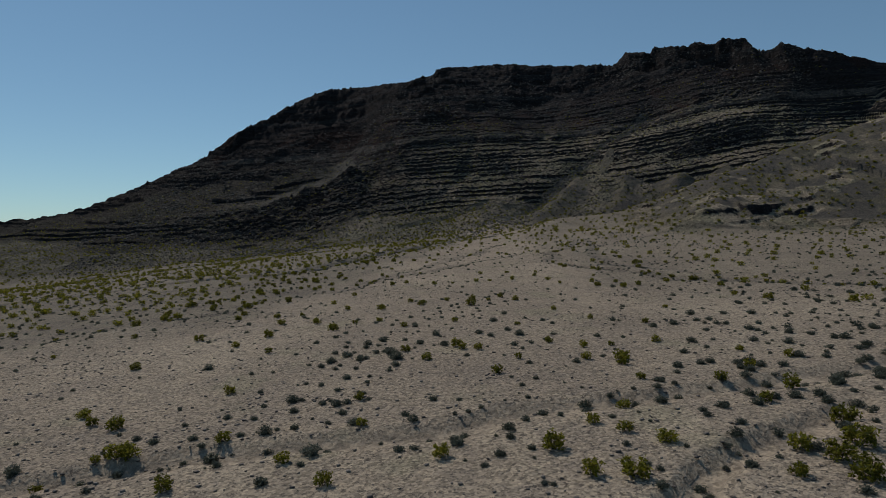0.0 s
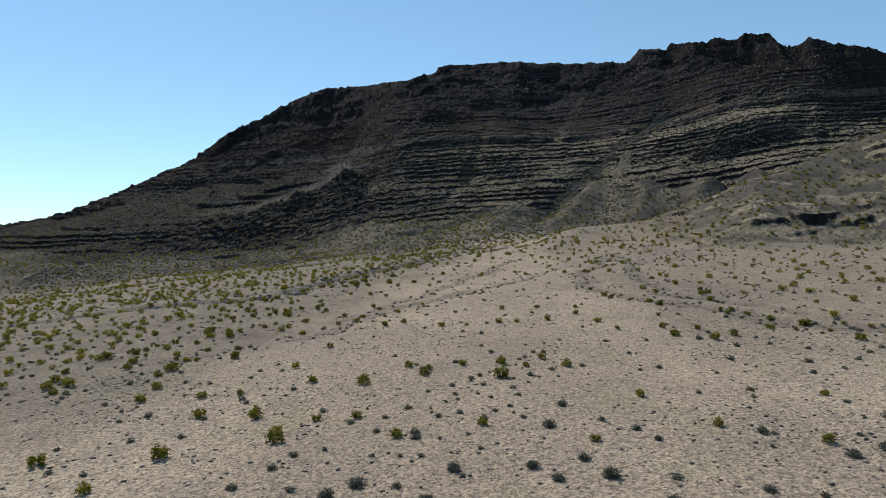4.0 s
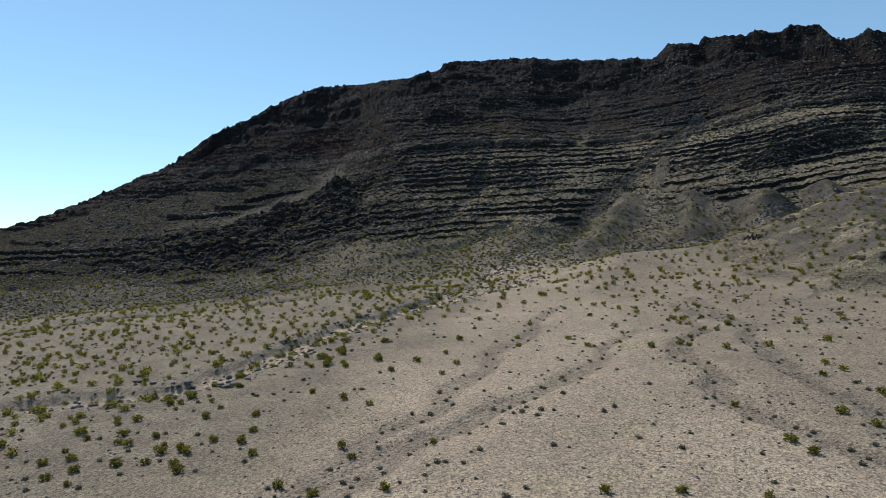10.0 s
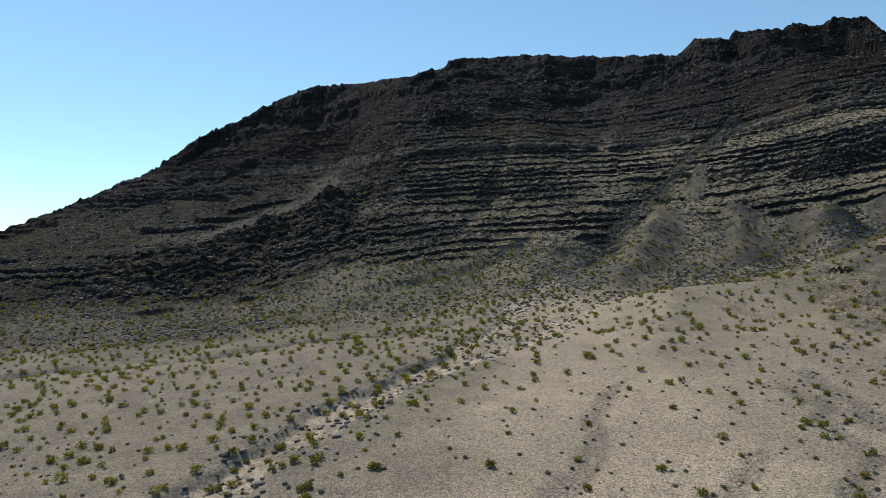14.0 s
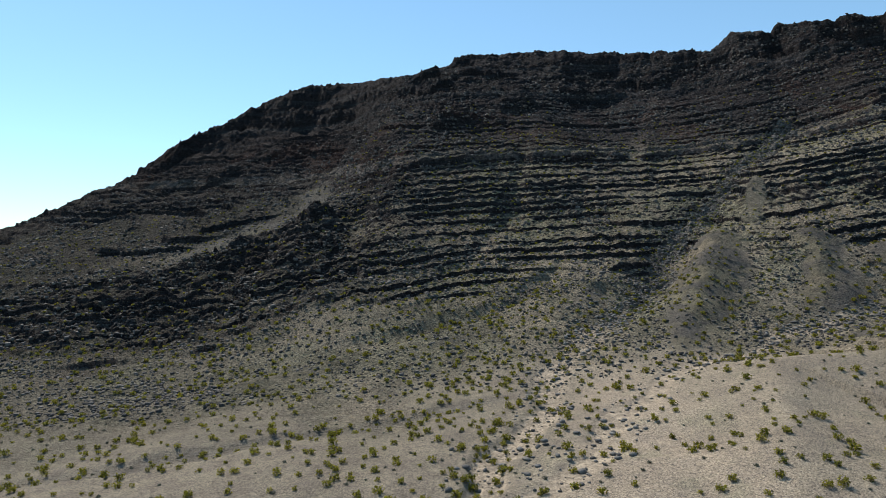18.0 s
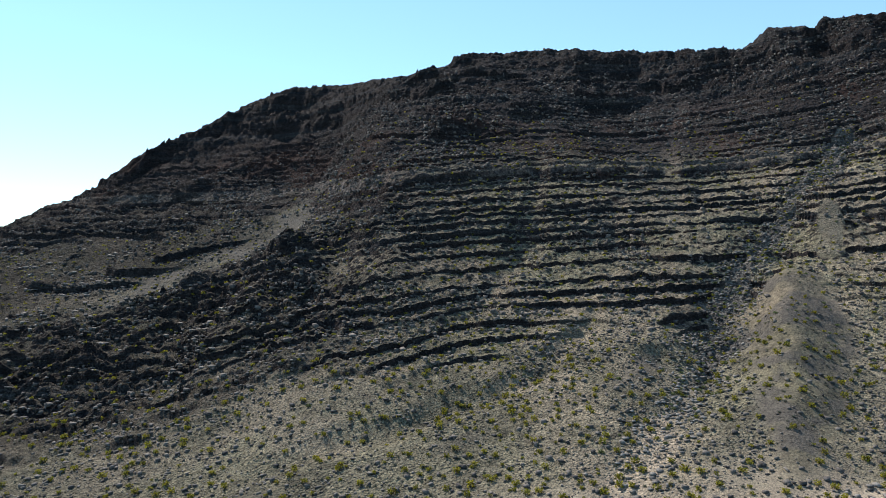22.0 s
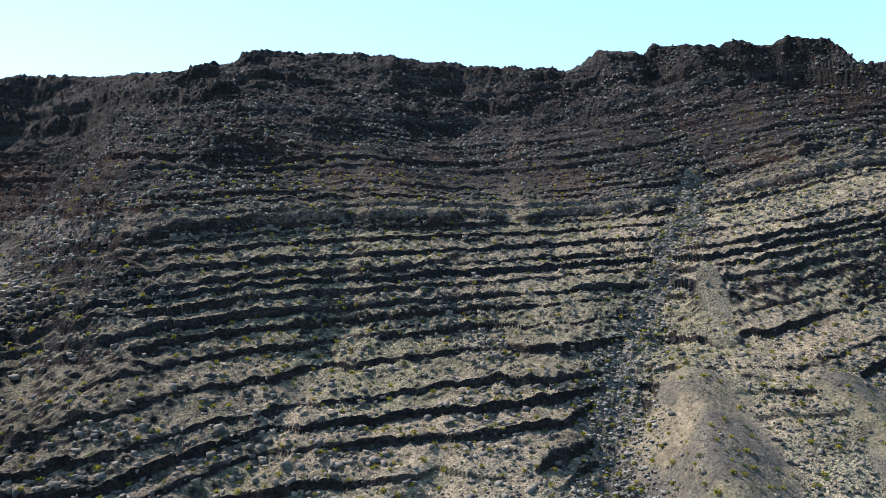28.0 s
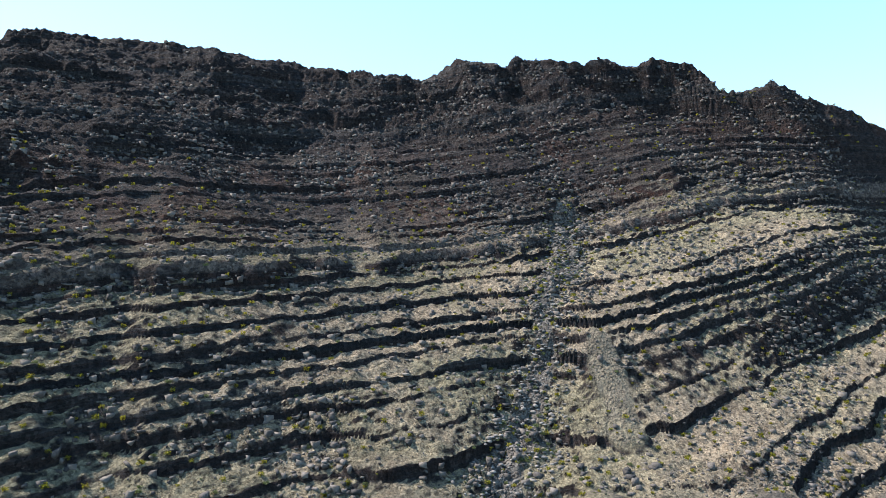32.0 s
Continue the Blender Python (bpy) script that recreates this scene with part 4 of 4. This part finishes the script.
FAN_DOMES = [(-7.3, 62.5, 0.9), (-4.7, 57.6, 1.2), (-5.9, 63.7, 1.1), (-4.0, 55.3, 1.5), (-8.6, 57.6, 1.1), (-9.7, 55.5, 1.0), (-9.9, 58.9, 0.7), (-12.6, 63.9, 0.7), (-23.7, 78.4, 0.7), (-2.2, 61.2, 0.9), (0.1, 59.4, 1.0), (-0.7, 65.0, 1.0), (-3.1, 71.2, 0.8), (-7.2, 55.6, 0.9), (7.5, 63.3, 1.1), (6.6, 65.7, 0.9), (5.6, 71.5, 1.0), (6.5, 58.4, 0.8), (4.7, 63.1, 0.8), (3.6, 65.0, 0.9), (7.2, 75.7, 0.8), (11.6, 68.2, 0.6)]
SHRUB_LINE = [(-16, 36, 0), (-8.5, 43, 0), (-7, 53, 0), (1, 76, 0), (7, 95, 0)]


def creosote_chance(x, y):
    left = smooth(-4, 10, -(x + 26 - 0.23 * (y - 110))) * smooth(70, 110, y)
    p = 0.04 + 0.48 * left + 0.45 * smooth(185, 240, y) * smooth(-20, 0, x)
    for line, w in ((MAIN_WASH, 8), (NEAR_WASH, 5), (RIGHT_RILL, 5), (TOE_WASH, 9), (SIDE_WASH, 8)):
        p = np.maximum(p, (0.9 if line is TOE_WASH else 0.5) * near_line(line, x, y, w))
    p = np.maximum(p, 0.3 * smooth(22, 36, x) * smooth(60, 30, y))
    p = np.maximum(p, 0.14 * smooth(28, 40, x) * smooth(50, 75, y))
    rock = smooth(0, 30, y - spline(STATIONS, APRON_Y, x))
    gully = 0.95 * near_line(MAIN_WASH, x, y, 9) * smooth(325, 345, y)
    return np.maximum(np.where(rock > 0.5, np.maximum(0.34, 0.6 * p), p), gully) * smooth(470, 430, y)


def low_chance(x, y):
    p = 0.11 + 0.16 * smooth(265, 290, y)
    for line, w in ((MAIN_WASH, 6), (NEAR_WASH, 6), (NEAR_RILL, 4), (RIGHT_RILL, 5), (MID_RILL, 4), (LEFT_RILL, 3), (EAST_RILL, 4), (SHRUB_LINE, 6), (FAN_EDGE, 5)):
        p = np.maximum(p, 0.6 * near_line(line, x, y, w))
    p = np.maximum(p, 0.30 * smooth(26, 40, x) * smooth(250, 200, y))
    p = np.maximum(p, 0.34 * smooth(0, 10, -(x + 22 - 0.23 * (y - 110))) * smooth(55, 80, y) * smooth(215, 180, y))
    return np.maximum(p, 0.5 * smooth(10, 26, x + 4 * fbm(x, y, 9.0, 2, 111)) * smooth(84, 60, y))


r = np.random.default_rng(11)
full_creosote = [creosote_shape(k, 150, 0.105) for k in range(5)]
far_creosote = [creosote_shape(20 + k, 34, 0.19) for k in range(4)]
full_dome = [dome_shape(40 + k, 150, 0.085) for k in range(4)]
far_dome = [dome_shape(60 + k, 36, 0.15) for k in range(3)]

x, y = scatter(-260, 260, 18, 470, 2.6, creosote_chance, 3)
keep = ~((y < 165) & (y > 24) & (x > -24 + 0.1 * (110 - y)) & (x < 34)) & (y > 24)
x, y = x[keep], y[keep]
bush = placed(x, y, r.uniform(0.55, 1.45, len(x)) * np.where(y > 330, 0.75, 1.0), r.uniform(0.75, 1.05, len(x)), r)
known = np.array(NEAR_BUSHES + NEAR_BUSHES_LEFT + FAN_BUSHES + MIDDLE_BUSHES + WASH_BUSHES + UPPER_BUSHES + HEAD_BUSHES)
known = placed(known[:, 0], known[:, 1], 0.95 * known[:, 2], r.uniform(0.8, 1.1, len(known)), r)
bush = np.concatenate([known, bush])
x, y = scatter(-150, 150, 18, 355, 1.7, low_chance, 4)
low = placed(x, y, r.uniform(0.2, 0.8, len(x)) * (1 + 0.5 * smooth(8, 24, x) * smooth(110, 80, y)), r.uniform(0.75, 1.0, len(x)), r)
known_low = np.array(NEAR_DOMES + FAN_DOMES)
known_low = placed(known_low[:, 0], known_low[:, 1], 1.1 * known_low[:, 2], r.uniform(0.8, 1.0, len(known_low)), r)
low = np.concatenate([known_low, low])


def shrub(name, shapes, leaf, label, group):
    """The first of each shape, ready to be copied."""
    made = []
    for k, ((sc, st), (lc, lt)) in enumerate(shapes):
        root = tagged(new(name), label, "shrub", group)
        for part_name, me in (("stem_tuft", mesh_of(name + "_stems", sc, st, WOOD)), ("foliage", mesh_of(name + "_foliage", lc, lt, leaf))):
            new(part_name, me).parent = root
        made.append(root)
    return made


def plant_out(made, places):
    for k, p in enumerate(places):
        m = Matrix.Translation(p[:3]) @ Matrix.Rotation(p[5], 4, "Z")
        if k < len(made):
            ob = made[k]
            ob.matrix_basis = m
        else:
            ob = copy_thing(made[k % len(made)], m)
        ob.scale = (p[3], p[3], p[3] * p[4])


near = np.argsort(np.where(np.arange(len(bush)) < len(known), 0, 1) * 1000 + np.hypot(bush[:, 0] * 1.5, np.maximum(bush[:, 1] - 120, 0)))
single, rest = bush[near[:300]], bush[near[300:]]
plant_out(shrub("creosote_bush", full_creosote, CREOSOTE, "yellow-green creosote bush on stony gravel", "creosote bushes on the fan"), single)
for k in (0, 1):
    pieces = [s[k] for s in far_creosote]
    joined(("far_creosote_stems", "far_creosote_leaves")[k], pieces, rest, (WOOD, CREOSOTE)[k], "scattered yellow-green desert shrubs on the slopes", "shrubs")
near = np.argsort(np.where(np.arange(len(low)) < len(known_low), 0, 1) * 1000 + np.hypot(low[:, 0], low[:, 1] - 30) / low[:, 3])
single, rest = low[near[:300]], low[near[300:]]
plant_out(shrub("burrobush", full_dome, BURRO, "low rounded grey-green bush on stony gravel", "low grey bushes on the fan"), single)
for k in (0, 1):
    joined(("far_low_stems", "far_low_twigs")[k], [s[k] for s in far_dome], rest, (WOOD, BURRO)[k], "low grey desert bushes scattered on gravel", "shrubs")


def gully_chance(x, y):
    return np.maximum(0.5 * near_line(MAIN_WASH, x, y, 8) * smooth(292, 320, y), 0.05 * smooth(300, 330, y) * smooth(-60, -20, x) * smooth(120, 90, x))


x, y = scatter(-60, 140, 290, 426, 1.5, gully_chance, 6)
green = placed(x, y, r.uniform(0.4, 1.3, len(x)), r.uniform(0.7, 1.0, len(x)), r)
for k in (0, 1):
    joined(("gully_shrub_stems", "gully_shrub_twigs")[k], [s[k] for s in far_dome], green, (WOOD, GREEN)[k], "green low shrubs among the boulders of the gully", "shrubs")


# ---- loose stones ----
stones = [stone_shape(100 + k) for k in range(8)]
blocks = [block_shape(140 + k) for k in range(8)]
r = np.random.default_rng(23)


def stone_rows(x, y, lo, hi, power=2.0, sink=0.12, tall=1.0):
    s = lo + (hi - lo) * r.uniform(size=len(x)) ** power
    rows = placed(x, y, s, tall * r.uniform(0.5, 0.9, len(x)), r)
    rows[:, 2] += sink * s
    return rows


def pavement_chance(x, y):
    return (0.10 + 0.25 * smooth(-0.2, 0.5, fbm(x, y, 12.0, 3, 66))) * smooth(190, 60, y) * smooth(60, 25, np.abs(x - 15 * smooth(0, 30, x)))


x, y = scatter(-60, 75, 20, 190, 0.36, pavement_chance, 31)
joined("fan_stones", blocks, stone_rows(x, y, 0.06, 0.26, 3.0), STONE, "small dark stones scattered on pale gravel", "stones")


def bed_chance(x, y):
    a = along(MAIN_WASH, x + 2.2 * vnoise(x / 8, y / 8, 51), y + 2.2 * vnoise(x / 8, y / 8, 52))[0]
    b = along(SIDE_WASH, x + 2.2 * vnoise(x / 8, y / 8, 51), y + 2.2 * vnoise(x / 8, y / 8, 52))[0]
    return np.maximum(smooth(8, 3, a), smooth(6, 2, b)) * (0.22 + 0.7 * smooth(265, 325, y))


x, y = scatter(-60, 140, 150, 425, 0.72, bed_chance, 32)
rows = stone_rows(x, y, 0.25, 1.35, 2.4)
order = np.argsort(-rows[:, 3])
big, rest = rows[order[:180]], rows[order[180:]]
joined("wash_cobbles", stones, rest, COBBLE, "grey cobbles filling the dry gully", "cobbles")
heads = []
for k, (co, tr) in enumerate(stones):
    heads.append(tagged(new("boulder", mesh_of("boulder", co, tr, COBBLE)), "grey weathered boulder lying in the dry gully", "boulder", "boulders in the gully"))
plant_out(heads, big)


def steepness(x, y):
    return (land(x, y + 1.0)[0] - land(x, y - 1.0)[0]) / 2.0


def slope_chance(x, y):
    on = smooth(-22, 5, y - spline(STATIONS, APRON_Y, x)) * smooth(545, 500, y)
    edge = smooth(0.8, 1.6, steepness(x, y + 1.0))
    on = on * (1 - 0.9 * land(x, y, False)[3])
    return on * (0.09 + 0.30 * smooth(-0.1, 0.6, fbm(x, y, 14.0, 3, 67)) + 0.5 * edge) * (1 - 0.5 * smooth(480, 520, y))


x, y = scatter(-200, 230, 315, 545, 0.7, slope_chance, 33)
joined("ledge_blocks", blocks, stone_rows(x, y, 0.25, 1.25, 2.4, 0.1, 1.8), BLOCK, "broken dark rock blocks lying on and below the ledges", "rocks")


def talus_chance(x, y):
    return (1 - 0.85 * land(x, y, False)[3]) * smooth(262, 290, y + 10 * smooth(20, -20, x)) * smooth(10, -15, y - spline(STATIONS, APRON_Y, x)) * (0.3 + 0.55 * smooth(-0.1, 0.5, fbm(x, y, 18.0, 3, 69)))


x, y = scatter(-170, 140, 275, 380, 0.8, talus_chance, 34)
joined("talus_rocks", blocks, stone_rows(x, y, 0.2, 0.9, 3.0, 0.12, 1.6), BLOCK, "dark rocks scattered on the debris slope", "rocks")
